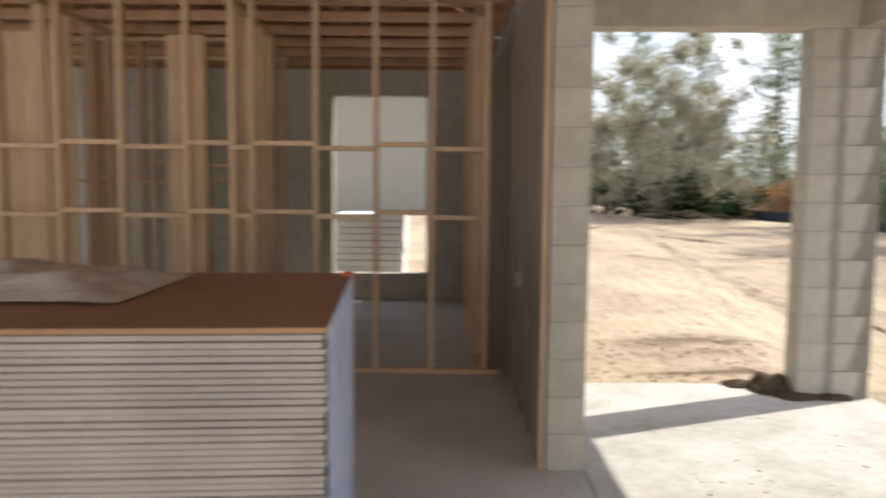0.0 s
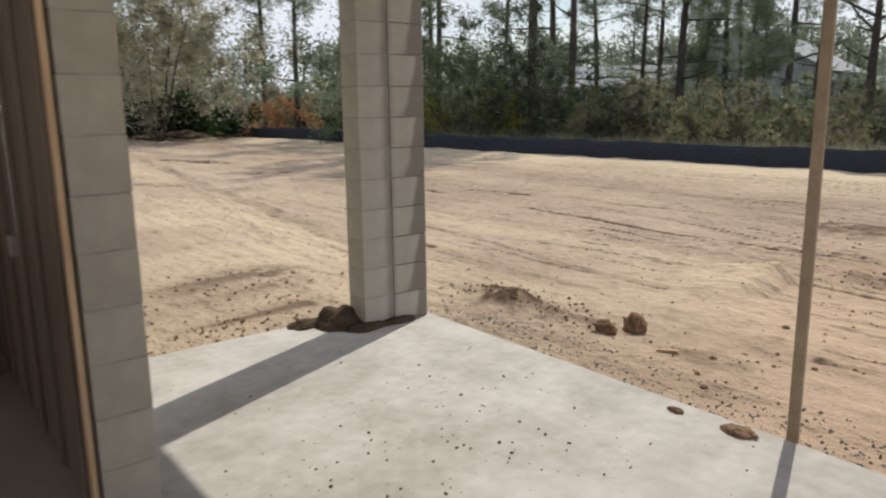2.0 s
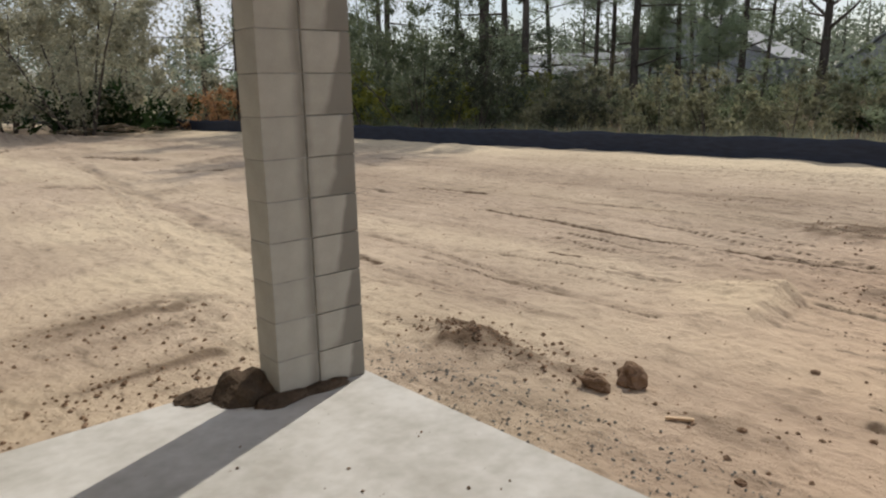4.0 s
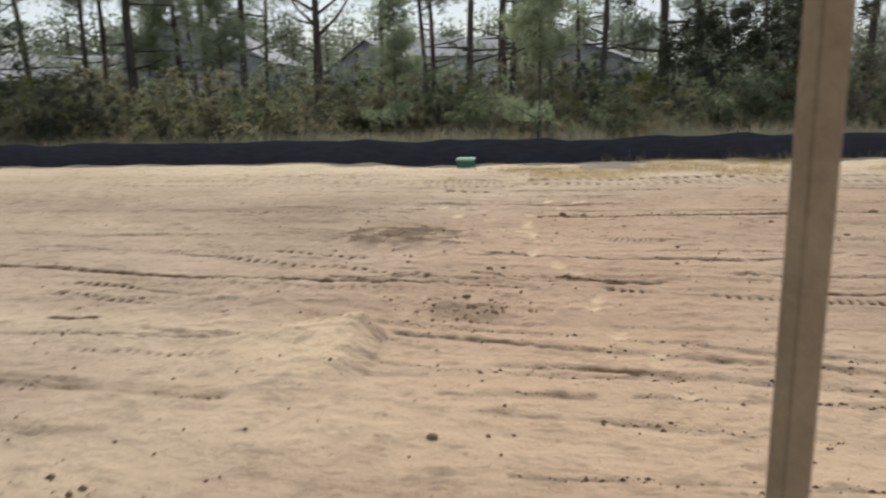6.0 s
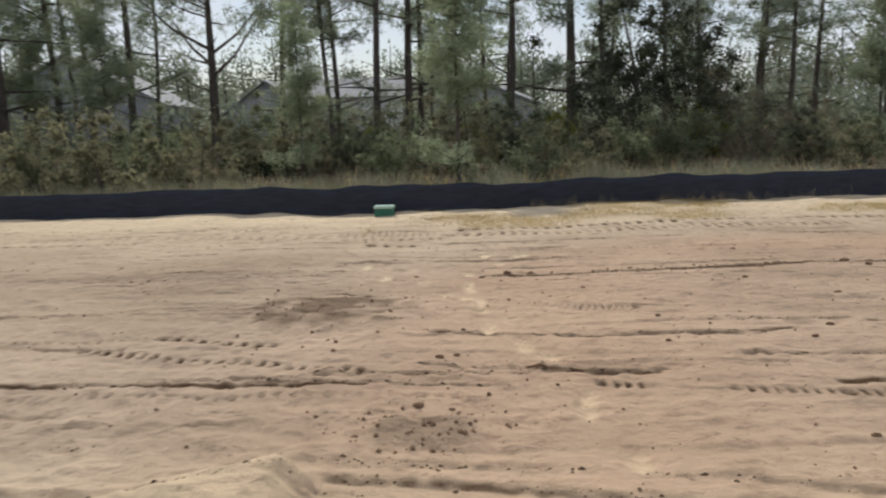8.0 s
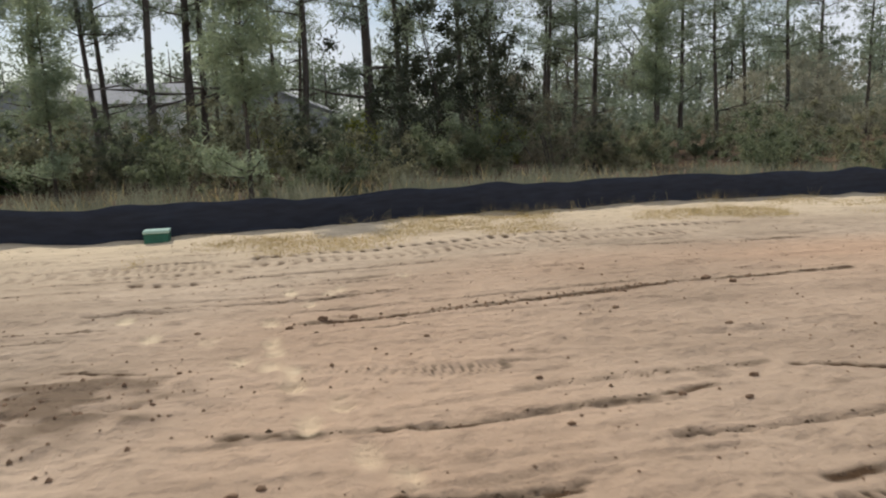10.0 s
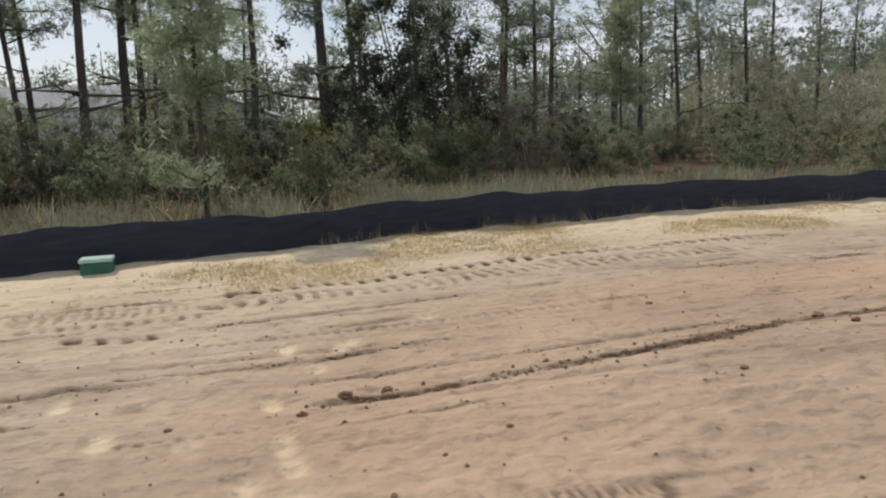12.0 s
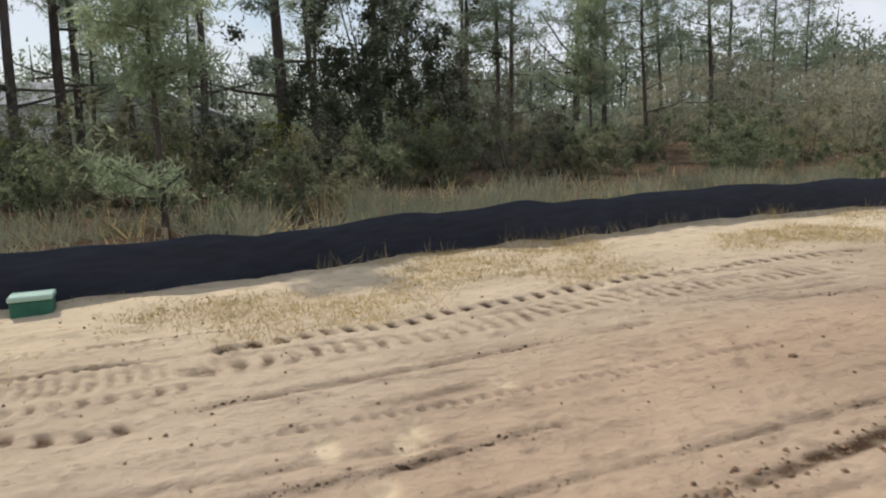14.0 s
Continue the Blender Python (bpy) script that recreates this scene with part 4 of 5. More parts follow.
def silt_fence():
    f = thing("silt_fence", (*FENCE_LINE[5], 0), label="low black fabric silt fence sagging between stakes", category="silt fence")
    inv = Matrix.Translation(-f.location)
    pts = resample(FENCE_LINE, 0.22)
    verts, faces, run = [], [], 0.0
    for i, (x, y) in enumerate(pts):
        run += math.dist(pts[max(i - 1, 0)], (x, y))
        z0 = ground_z(x, y)
        sag = abs(math.sin(math.pi * run / 2.0))
        top = z0 + 0.51 - 0.035 * sag + 0.05 * noise.noise((run * 0.35, 3, 1)) + 0.02 * noise.noise((run * 1.4, 9, 1)) + 0.13 * math.exp(-(((y + 9.3) / 0.5) ** 2))
        bulge = 0.035 * noise.noise((run * 0.8, 5, 2))
        wob = 0.10 * noise.noise((run * 0.5, 7, 4))
        for j in range(6):
            t = j / 5
            verts.append(inv @ Vector((x + wob * t + bulge * math.sin(math.pi * t) + 0.012 * noise.noise((run * 4, t * 4, 8)), y, z0 - 0.10 + (top - z0 + 0.10) * t)))
    n = len(verts)
    verts += [v + Vector((0.006, 0, 0)) for v in verts]
    for i in range(len(pts) - 1):
        for j in range(5):
            a = i * 6 + j
            faces.append((a, a + 6, a + 7, a + 1))
            faces.append((n + a, n + a + 1, n + a + 7, n + a + 6))
        a = i * 6 + 5
        faces.append((a, a + 6, n + a + 6, n + a))
    sheet("fabric", verts, faces, FABRIC, f, smooth=True)
    run = 0.0
    for i, (x, y) in enumerate(resample(FENCE_LINE, 2.0)):
        bm = bmesh.new()
        z0 = ground_z(x + 0.1, y)
        h = 0.58 + 0.06 * noise.noise((i * 1.7, 2, 2))
        beam(bm, inv @ Vector((x + 0.13, y, z0 - 0.2)), inv @ Vector((x + 0.15, y, z0 + h)), 0.035, 0.035, (0, 1, 0))
        part("stake", bm, STAKE, f)


silt_fence()

# green utility box at the foot of the fence
gx, gy = 16.6, 5.36
utility = thing("utility_box", (gx, gy, ground_z(gx, gy) - 0.02), label="small green plastic box at the foot of the fence", category="utility box")
bm = bmesh.new()
box(bm, -0.12, 0.12, -0.17, 0.17, 0, 0.15, 0.012)
part("body", bm, GREENBOX, utility)
bm = bmesh.new()
box(bm, -0.13, 0.13, -0.18, 0.18, 0.151, 0.20, 0.010)
part("lid", bm, GREENTOP, utility, "pale green lid")


# ---- clods, crumbs and sticks ----
def clod(name, x, y, z, sx, sy, sz, seed, mat=CLOD, label="lump of dark soil on the sand", category="soil clod", group="", lumpy=0.48):
    bm = bmesh.new()
    bmesh.ops.create_icosphere(bm, subdivisions=3, radius=1)
    for v in bm.verts:
        d = v.co.normalized()
        v.co = d * (1 + lumpy * noise.noise(d * 1.6 + Vector((seed, 0, 0))) + 0.15 * noise.noise(d * 4.5 + Vector((0, seed, 0))) + 0.05 * noise.noise(d * 11))
        v.co.x, v.co.y, v.co.z = v.co.x * sx, v.co.y * sy, v.co.z * sz
    ob = part(name, bm, mat)
    ob.location = (x, y, z + sz * 0.55)
    return tagged(ob, label, category, group)


clod("soil_clod", 4.13, 4.40, ground_z(4.13, 4.40), 0.055, 0.095, 0.05, 3, label="large flat lump of dark soil beside the patio")
clod("soil_clod", 4.33, 4.29, ground_z(4.33, 4.29), 0.075, 0.085, 0.085, 8, label="large rounded lump of dark soil beside the patio")
SMALL = [(11.98, -0.54, 0.045), (11.78, -0.71, 0.04), (10.89, 2.52, 0.022), (11.13, 0.84, 0.028), (9.65, 2.05, 0.022), (11.5, 4.28, 0.022), (10.48, 4.28, 0.02), (10.4, 0.24, 0.03), (9.16, 1.36, 0.022), (9.0, 1.04, 0.025), (8.61, 3.82, 0.03), (8.68, 3.7, 0.022), (7.74, 3.89, 0.03), (7.36, 1.42, 0.025), (8.93, 2.13, 0.022), (11.72, 3.27, 0.045), (11.5, 3.55, 0.03), (11.75, 3.0, 0.03), (5.33, 3.66, 0.026), (4.17, 3.55, 0.022), (3.75, 3.35, 0.025), (4.6, 3.1, 0.02), (9.3, 0.8, 0.03), (12.9, 0.4, 0.03)]
for i, (x, y, r) in enumerate(SMALL):
    clod("soil_clod", x, y, ground_z(x, y), r * 0.75, r * 1.0, r * 0.5, i * 2.3, group="small soil clods")


def crumbs(name, places, size, mat, label, category, rng, zfun):
    """Many small angular lumps in one mesh."""
    verts, faces = [], []
    for x, y in places:
        r = size * (0.35 + 1.5 * rng.rand() ** 4)
        z = zfun(x, y)
        b = len(verts)
        q = rng.uniform(0.7, 1.3, (6, 1)) * np.array([[1, 0, 0], [0, 1, 0], [-1, 0, 0], [0, -1, 0], [0, 0, 0.8], [0, 0, -0.6]]) * r
        a = rng.uniform(0, 6.28)
        c, s = math.cos(a), math.sin(a)
        for p in q:
            verts.append((x + p[0] * c - p[1] * s, y + p[0] * s + p[1] * c, z + p[2] + r * 0.3))
        for i in range(4):
            j = (i + 1) % 4
            faces += [(b + i, b + j, b + 4), (b + j, b + i, b + 5)]
    return tagged(sheet(name, verts, faces, mat), label, category, kind="stuff")


rng = np.random.RandomState(4)
spots = []
for cx, cy, a, b, n in ((4.25, 5.45, 0.26, 0.5, 420), (4.2, 4.7, 0.25, 0.5, 90), (2.6, 7.4, 0.8, 0.6, 320), (2.3, 6.2, 1.0, 0.35, 420), (10.0, 4.97, 0.6, 0.75, 260), (7.42, 3.86, 0.25, 0.36, 150), (4.2, 3.5, 0.3, 0.5, 50), (6.0, 16, 3, 4, 200), (12, 20, 4, 7, 250)):
    q = rng.normal(size=(n, 2)) * (a * 0.7, b * 0.7) + (cx, cy)
    spots += [tuple(p) for p in q if p[0] > 3.2 or p[1] > 5.7]
for cx, cy, n in ((11.64, 3.2, 60), (11.64, 2.6, 50), (11.68, 2.0, 60), (11.75, 1.4, 70), (11.82, 0.8, 80), (11.9, 0.1, 80), (11.97, -0.8, 60)):
    spots += [tuple(p) for p in rng.normal(size=(n, 2)) * (0.06, 0.28) + (cx, cy)]
crumbs("soil_crumbs", spots, 0.0125, CLOD, "scattered crumbs of dark soil on the sand", "soil crumbs", rng, ground_z)
wide = [(rng.uniform(3.3, 16.5), rng.uniform(-4, 15)) for _ in range(6000)]
crumbs("soil_crumbs", wide, 0.0085, CLOD, "small dark lumps strewn over the graded sand", "soil crumbs", rng, ground_z)


def track_marks():
    """Crumbled dark soil along the plain drag lines."""
    verts, faces = [], []
    for line, w, depth, pitch, soil in TRACKS:
        for a, b in zip(line, line[1:]):
            a, b = np.array(a, float), np.array(b, float)
            ln = np.hypot(*(b - a))
            if ln < 1e-3:
                continue
            d = (b - a) / ln
            q = np.array([-d[1], d[0]])
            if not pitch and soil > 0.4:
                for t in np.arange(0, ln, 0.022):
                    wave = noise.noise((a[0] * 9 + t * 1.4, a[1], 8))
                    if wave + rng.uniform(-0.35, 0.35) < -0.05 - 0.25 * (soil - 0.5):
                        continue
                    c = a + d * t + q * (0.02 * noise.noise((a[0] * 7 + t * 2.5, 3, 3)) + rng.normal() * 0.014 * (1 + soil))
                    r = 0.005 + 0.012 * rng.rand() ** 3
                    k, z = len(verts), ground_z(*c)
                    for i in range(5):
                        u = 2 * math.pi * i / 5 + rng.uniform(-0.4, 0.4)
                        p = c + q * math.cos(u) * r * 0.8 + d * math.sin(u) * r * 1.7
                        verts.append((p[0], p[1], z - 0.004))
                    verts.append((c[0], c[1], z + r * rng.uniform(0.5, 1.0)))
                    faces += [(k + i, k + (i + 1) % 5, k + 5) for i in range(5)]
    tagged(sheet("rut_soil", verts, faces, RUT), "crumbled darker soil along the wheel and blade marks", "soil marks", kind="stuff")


track_marks()
edge = [(rng.uniform(3.17, 3.75) + 0.2 * rng.rand(), rng.uniform(1.0, 5.9)) for _ in range(2600)]
crumbs("gravel", edge, 0.0075, PEBBLE, "grey pebbles and grit along the slab edge", "gravel", rng, ground_z)
onslab = [tuple(rng.normal(size=2) * (0.5, 0.35) + c) for c in ((1.3, 3.6), (1.5, 3.2), (1.9, 3.0), (2.0, 4.1), (2.3, 3.3)) for _ in range(70)] + [(rng.uniform(1.0, 3.05), rng.uniform(1.8, 5.0)) for _ in range(70)]
crumbs("sand_crumbs", [p for p in onslab if 0.85 < p[0] < 3.1 and p[1] < 5.1], 0.006, CLOD, "crumbs of dry soil on the patio slab", "soil crumbs", rng, lambda x, y: SLAB)
bm = bmesh.new()
beam(bm, (4.05, 3.90, ground_z(4.05, 3.9) + 0.012), (4.12, 3.78, ground_z(4.12, 3.78) + 0.014), 0.022, 0.014)
tagged(part("wood_offcut", bm, LUMBER), "short pale wood offcut lying on the sand", "offcut")
for x, y, sx, sy, sz in ((3.04, 2.72, 0.05, 0.075, 0.02), (3.2, 2.2, 0.04, 0.11, 0.03), (3.02, 3.05, 0.02, 0.04, 0.015), (2.0, 2.55, 0.05, 0.04, 0.015)):
    clod("soil_clod", x, y, SLAB if x < 3.12 else ground_z(x, y), sx, sy, sz, x * 9, label="flat dry lump of soil at the slab edge")

# soil heaped against the foot of the pier
for x, y, sx, sy, sz, k in ((2.50, 5.42, 0.17, 0.20, 0.13, 5), (2.60, 5.21, 0.17, 0.08, 0.05, 9), (2.84, 5.19, 0.15, 0.055, 0.045, 14), (2.31, 5.53, 0.15, 0.09, 0.05, 21)):
    clod("soil_mound", x, y, SLAB - sz * 0.6, sx, sy, sz, k, SOIL, label="dark damp soil heaped at the pier's foot", category="soil heap", lumpy=0.32)


# ---- trees ----
def trunk_line(h, lean, rng, n=9):
    pts, p = [], np.zeros(2)
    for i in range(n):
        t = i / (n - 1)
        pts.append((lean[0] * t * h + p[0], lean[1] * t * h + p[1], h * t - 0.15 * (i == 0)))
        p = p + rng.normal(size=2) * 0.012 * h / n * 2
    return pts


def at_height(pts, z):
    for a, b in zip(pts, pts[1:]):
        if b[2] >= z:
            f = (z - a[2]) / (b[2] - a[2])
            return np.array([a[i] + (b[i] - a[i]) * f for i in range(3)])
    return np.array(pts[-1])


def pine(seed, h, r0, crown_from, lean=(0, 0), fork=False, tufts=900, spread=2.3, needle=NEEDLE, per=12):
    """A tall thin pine: tapered trunk, bare lower limbs, a loose crown of needle tufts."""
    rng = np.random.RandomState(seed)
    t = thing("pine_tree", label="tall slender pine with a dark bare trunk", category="tree", group="pines behind the fence")
    pts = trunk_line(h, lean, rng)
    radii = [r0 * (1.25 if i == 0 else 1.0 - 0.85 * i / 8) for i in range(9)]
    verts, faces = [], []
    tube(verts, faces, pts, radii, 8)
    cents = []
    limbs = int(26 + h)
    for k in range(limbs):
        z = h * (crown_from + (1 - crown_from) * ((k + rng.rand()) / limbs) ** 0.9)
        if k < 4:
            z = h * rng.uniform(crown_from * 0.5, crown_from)
        a = rng.uniform(0, 6.28)
        reach = spread * (1.15 - 0.75 * max(0, z / h - crown_from) / (1 - crown_from)) * rng.uniform(0.45, 1.15)
        o = at_height(pts, z)
        rise = rng.uniform(-0.05, 0.55)
        mid = o + np.array([math.cos(a) * reach * 0.5, math.sin(a) * reach * 0.5, reach * rise * 0.35])
        end = o + np.array([math.cos(a + rng.normal() * 0.2) * reach, math.sin(a) * reach, reach * rise])
        rr = r0 * 0.28 * (1.1 - z / h) + 0.012
        tube(verts, faces, [o, mid, end], [rr, rr * 0.65, 0.008], 5)
        if k >= 4 or rng.rand() < 0.4:
            m = int(tufts / limbs * reach / spread * 1.5)
            for _ in range(m):
                f = rng.uniform(0.35, 1.05)
                q = (o * (1 - f) + end * f) if f > 0.5 else (o * (1 - f) + mid * f)
                cents.append(q + rng.normal(size=3) * np.array([0.30, 0.30, 0.22]))
    if fork:
        for a in (-0.6, 0.8, 2.4, 3.6):
            o = at_height(pts, h * rng.uniform(0.22, 0.42))
            q1 = o + np.array([math.sin(a) * 1.1 * rng.uniform(0.6, 1.3), -math.cos(a) * 1.6, 0.9])
            q2 = q1 + np.array([math.sin(a) * 1.0, -math.cos(a) * 1.8, 1.7])
            tube(verts, faces, [o, q1, q2], [r0 * 0.36, r0 * 0.22, 0.02], 6)
            for _ in range(40):
                cents.append(q1 + (q2 - q1) * rng.uniform(0.3, 1.15) + rng.normal(size=3) * 0.5)
    sheet("trunk", verts, faces, BARK, t, smooth=True)
    c = np.repeat(np.array(cents), per, axis=0)
    v, f = blades(c + rng.normal(size=c.shape) * 0.09, 0.27, 0.045, rng, up=0.2)
    sheet("crown", v, f, needle, t)
    return t


def bush(seed, name, label, w, h, leaves, size, mat, category="shrub", clumps=40, stem=True, group=""):
    """Many small leaves in uneven clumps round a few stems."""
    rng = np.random.RandomState(seed)
    t = thing(name, label=label, category=category, group=group)
    cl = rng.normal(size=(clumps, 3)) * np.array([w * 0.26, w * 0.26, h * 0.24]) + np.array([0, 0, h * 0.42])
    cl[:, 2] = np.clip(cl[:, 2], h * 0.08, h)
    if stem:
        verts, faces = [], []
        for c in cl[:7]:
            tube(verts, faces, [(c[0] * 0.15, c[1] * 0.15, -0.1), (c[0] * 0.6, c[1] * 0.6, c[2] * 0.6), tuple(c)], [0.015 + 0.006 * h, 0.010 + 0.003 * h, 0.006], 5)
        sheet("trunk", verts, faces, BARK, t, smooth=True)
    pick = rng.randint(0, clumps, leaves)
    r = (rng.uniform(0.5, 1.2, clumps) * 0.14 * (w + h) / 2)[pick]
    d = rng.normal(size=(leaves, 3))
    d /= np.linalg.norm(d, axis=1)[:, None]
    c = cl[pick] + d * (r * np.abs(rng.normal(size=leaves)) * 0.6)[:, None]
    c[:, 2] = np.clip(c[:, 2], 0.02, None)
    v, f = blades(c, size, size * 0.55, rng, up=0.25)
    sheet("leaves", v, f, mat, t)
    return t


def plant(proto, x, y, turn=0.0, s=1.0, drop=0.05):
    ob = copy_thing(proto, pose(0, 0, 0))
    ob.matrix_basis = pose(x, y, ground_z(x, y) - drop, 0, 0, turn) @ Matrix.Scale(s, 4)
    return ob


PINES = [pine(11, 17, 0.18, 0.30, (0.01, 0.0)), pine(12, 16, 0.13, 0.22, (0.0, -0.03), tufts=950), pine(13, 17, 0.16, 0.28, (0.02, 0.02)), pine(14, 17, 0.17, 0.26, (-0.01, 0.03)), pine(15, 18, 0.24, 0.22, (0.0, 0.0), tufts=1100, spread=2.7)]
FORKED = pine(16, 13, 0.24, 0.42, (0.0, -0.02), fork=True, tufts=600, spread=3.0)
OAK = bush(17, "mossy_oak", "broad grey-green oak hung with moss", 9.5, 11, 20000, 0.20, LEAF_MOSS, "tree", 60)
stands = [
    (39.7, 29.7, 17, 0), (40.2, 27.3, 13, 1), (37.6, 23.8, 18, 2), (48.4, 29.1, 17, 3), (45.3, 26.5, 16, 4), (37.3, 20.2, 19, 0), (45.0, 22.5, 16, 1),
    (44.3, 11.8, 17, 2), (35.8, 8.4, 18, 3), (43.0, 7.7, 19, 4), (44.0, 7.3, 18, 0), (50.0, 7.2, 15, 1), (48.2, 3.6, 16, 2), (58.2, 2.2, 15, 3), (37.0, -0.2, 19, 4), (47.7, -3.4, 16, 1), (46.6, -8.5, 17, 2), (50.3, -13.2, 17, 3), (46.1, -13.2, 15, 0),
]
stands_right = [(50.1, -8.6, 15, 1), (50.7, -13.0, 16, 2), (53.1, -17.5, 16, 4), (45.2, -19.5, 15, 0), (40.7, -19.0, 15, 1), (49.8, -26.9, 16, 2), (41.9, -24.0, 15, 3), (50.3, -32.7, 14, 4), (51.2, -37.6, 14, 0), (52.9, -42.9, 15, 1)]
stands_left = [(20.3, 44.7, 18, 0), (19.3, 38.6, 17, 2), (26.7, 36.2, 19, 3), (27.3, 30.5, 18, 1), (24.2, 25.2, 20, 4), (26.3, 25.9, 18, 0), (24.6, 23.3, 19, 2), (35.3, 30.8, 17, 3), (33.7, 26.4, 17, 1), (33.2, 23.6, 18, 4), (24.2, 32.3, 18, 0), (15.5, 58.5, 16, 2), (21.8, 62.8, 17, 4)]
stands_middle = [(42.5, -2.5, 17, 3), (40.0, 2.4, 17, 0), (46.5, 5.2, 17, 2), (44.0, -6.0, 16, 3), (39.0, 11.0, 16, 1), (41.0, 14.0, 17, 2)]
for i, (x, y, h, k) in enumerate(stands + stands_right + stands_left + stands_middle):
    plant(PINES[k], x, y, 67 * i % 360 if i % 3 else 0, h / (17, 16, 17, 17, 18)[k])
for x, y, s in ((36.9, 16.1, 1.0), (49.5, -20.1, 1.05)):
    plant(FORKED, x, y, 0, s)
for x, y, s, a in ((11.5, 38.8, 1.0, 0), (10.1, 46.4, 1.1, 80), (17.2, 50.5, 1.0, 160)):
    plant(OAK, x, y, a, s)
YOUNG = pine(21, 8, 0.07, 0.22, (0.0, 0.01), tufts=620, spread=1.5, needle=NEEDLE_PALE, per=18)
YOUNG["label"], YOUNG["group"] = "young pine with pale green needles", "young pines"
for x, y, s in ((20.9, 4.2, 0.72), (25.0, 9.0, 0.66), (30, 17.5, 0.9), (38, -14, 1.0), (36, 24, 0.9)):
    plant(YOUNG, x, y, 40 * s * x, s)

SHRUBS = [
    bush(31, "shrub", "dense dark green shrub behind the fence", 3.4, 2.8, 6000, 0.115, LEAF, group="shrubs behind the fence"),
    bush(32, "shrub", "olive green shrub behind the fence", 3.2, 2.3, 6000, 0.105, LEAF_OLIVE, group="shrubs behind the fence"),
    bush(33, "shrub", "tangled brown leafless thicket behind the fence", 4.4, 4.4, 11000, 0.07, LEAF_BROWN, group="shrubs behind the fence"),
    bush(34, "shrub", "bright yellow-green shrub among the pines", 1.6, 1.9, 1800, 0.11, LEAF_YELLOW, group="shrubs behind the fence"),
    bush(35, "palmetto", "low clump of dark green palmetto", 2.4, 1.1, 1000, 0.40, PALMETTO, group="palmettos", stem=False),
    bush(37, "shrub", "rust-brown dry shrub beyond the far fence", 2.6, 1.6, 3000, 0.11, LEAF_RUST, group="shrubs behind the fence"),
    bush(38, "shrub", "tall dark evergreen thicket at the wood's edge", 4.2, 5.2, 11000, 0.12, LEAF_DARK, group="shrubs behind the fence", clumps=60),
    bush(39, "tree", "dense green broadleaf tree behind the fence", 5.0, 6.5, 10000, 0.14, LEAF, "tree", 60, group="broadleaf trees"),
    bush(36, "tree", "grey-green broadleaf tree at the wood's edge", 5.5, 7.0, 9000, 0.16, LEAF_MOSS, "tree", 60, group="broadleaf trees"),
]
rng = np.random.RandomState(9)
for i in range(112):
    y = -38 + i * 0.86 + rng.uniform(-0.6, 0.6)
    x = 18.6 + rng.uniform(2.8, 5.0) + (rng.rand() < 0.5) * rng.uniform(2, 9)
    if y > 24:
        x -= (y - 24) * 0.05
    if 7.0 < y < 13 and x < 27:
        x += 6
    k = int(rng.choice([0, 0, 1, 1, 1, 4], 1)[0])
    if -8 < y < 1.5:
        k = int(rng.choice([2, 0, 1, 1], 1)[0])
        x += 6
    plant(SHRUBS[k], x, y, rng.uniform(0, 360), rng.uniform(0.5, 0.85) if -12 < y < 4 else rng.uniform(0.6, 1.05))
for x, y, s in ((35.3, -5.5, 1.4), (34.0, 4.0, 1.0), (33.5, 0.5, 1.2), (26.0, 30, 1.2), (24, 22.5, 1.5), (34, 8, 1.0)):
    plant(SHRUBS[3], x, y, 50 * x, s)
# taller growth only towards the far corner; low scrub under the open pines
for i in range(34):
    y = -55 + i * 1.25 + rng.uniform(-1, 1)
    x = rng.uniform(42, 62) - max(0, -y - 20) * 0.25
    low = math.atan2(y - 4.2, x - 9.4) > radians(-37)
    plant(SHRUBS[i % 3 if low else 8], x, y, rng.uniform(0, 360), rng.uniform(0.5, 0.75) if low else rng.uniform(0.55, 0.8))
for i in range(40):
    plant(SHRUBS[i % 3 if i % 4 else 0], rng.uniform(34, 60), -12 + i * 1.6 + rng.uniform(-1, 1), rng.uniform(0, 360), rng.uniform(0.6, 1.0))
for i in range(18):
    x, y = rng.uniform(33, 44), -9 - i * 2.1 + rng.uniform(-1, 1)
    low = math.atan2(y - 4.2, x - 9.4) > radians(-37)
    plant(SHRUBS[(0, 1, 2)[i % 3] if low else 8], x, y, rng.uniform(0, 360), rng.uniform(0.45, 0.65) if low else rng.uniform(0.45, 0.7))
for k, x, y, s in (
    (6, 34.4, -3.2, 1.4), (6, 33.0, -1.4, 0.8), (6, 36.5, -5.2, 1.2), (6, 26.4, 7.8, 0.33), (6, 27.0, 2.7, 0.42), (6, 20.2, 16.8, 0.42), (6, 21.5, 18.6, 0.4), (6, 25.5, 0.6, 0.36), (6, 28.5, -6.5, 0.4),
    (6, 19.6, 21.2, 0.72), (7, 17.6, 28.2, 0.95), (7, 20.6, 28.3, 0.9), (7, 19.6, 24.2, 0.75), (7, 23.4, 25.0, 0.85), (7, 23.0, 31.0, 1.1), (7, 28.0, 29.5, 1.0),
    (1, 20.6, 12.7, 0.95), (1, 21.2, 14.6, 0.9), (1, 21.8, 10.9, 0.8),
    (5, 18.4, 39.0, 1.5), (4, 14.2, 40.7, 1.8), (4, 12.1, 41.4, 1.7), (3, 18.7, 26.5, 1.6), (3, 20.0, 22.9, 1.4)):
    plant(SHRUBS[k], x, y, 33 * x, s)
for p in PINES + [FORKED, OAK, YOUNG] + SHRUBS:
    for o in (*p.children_recursive, p):
        bpy.data.objects.remove(o)


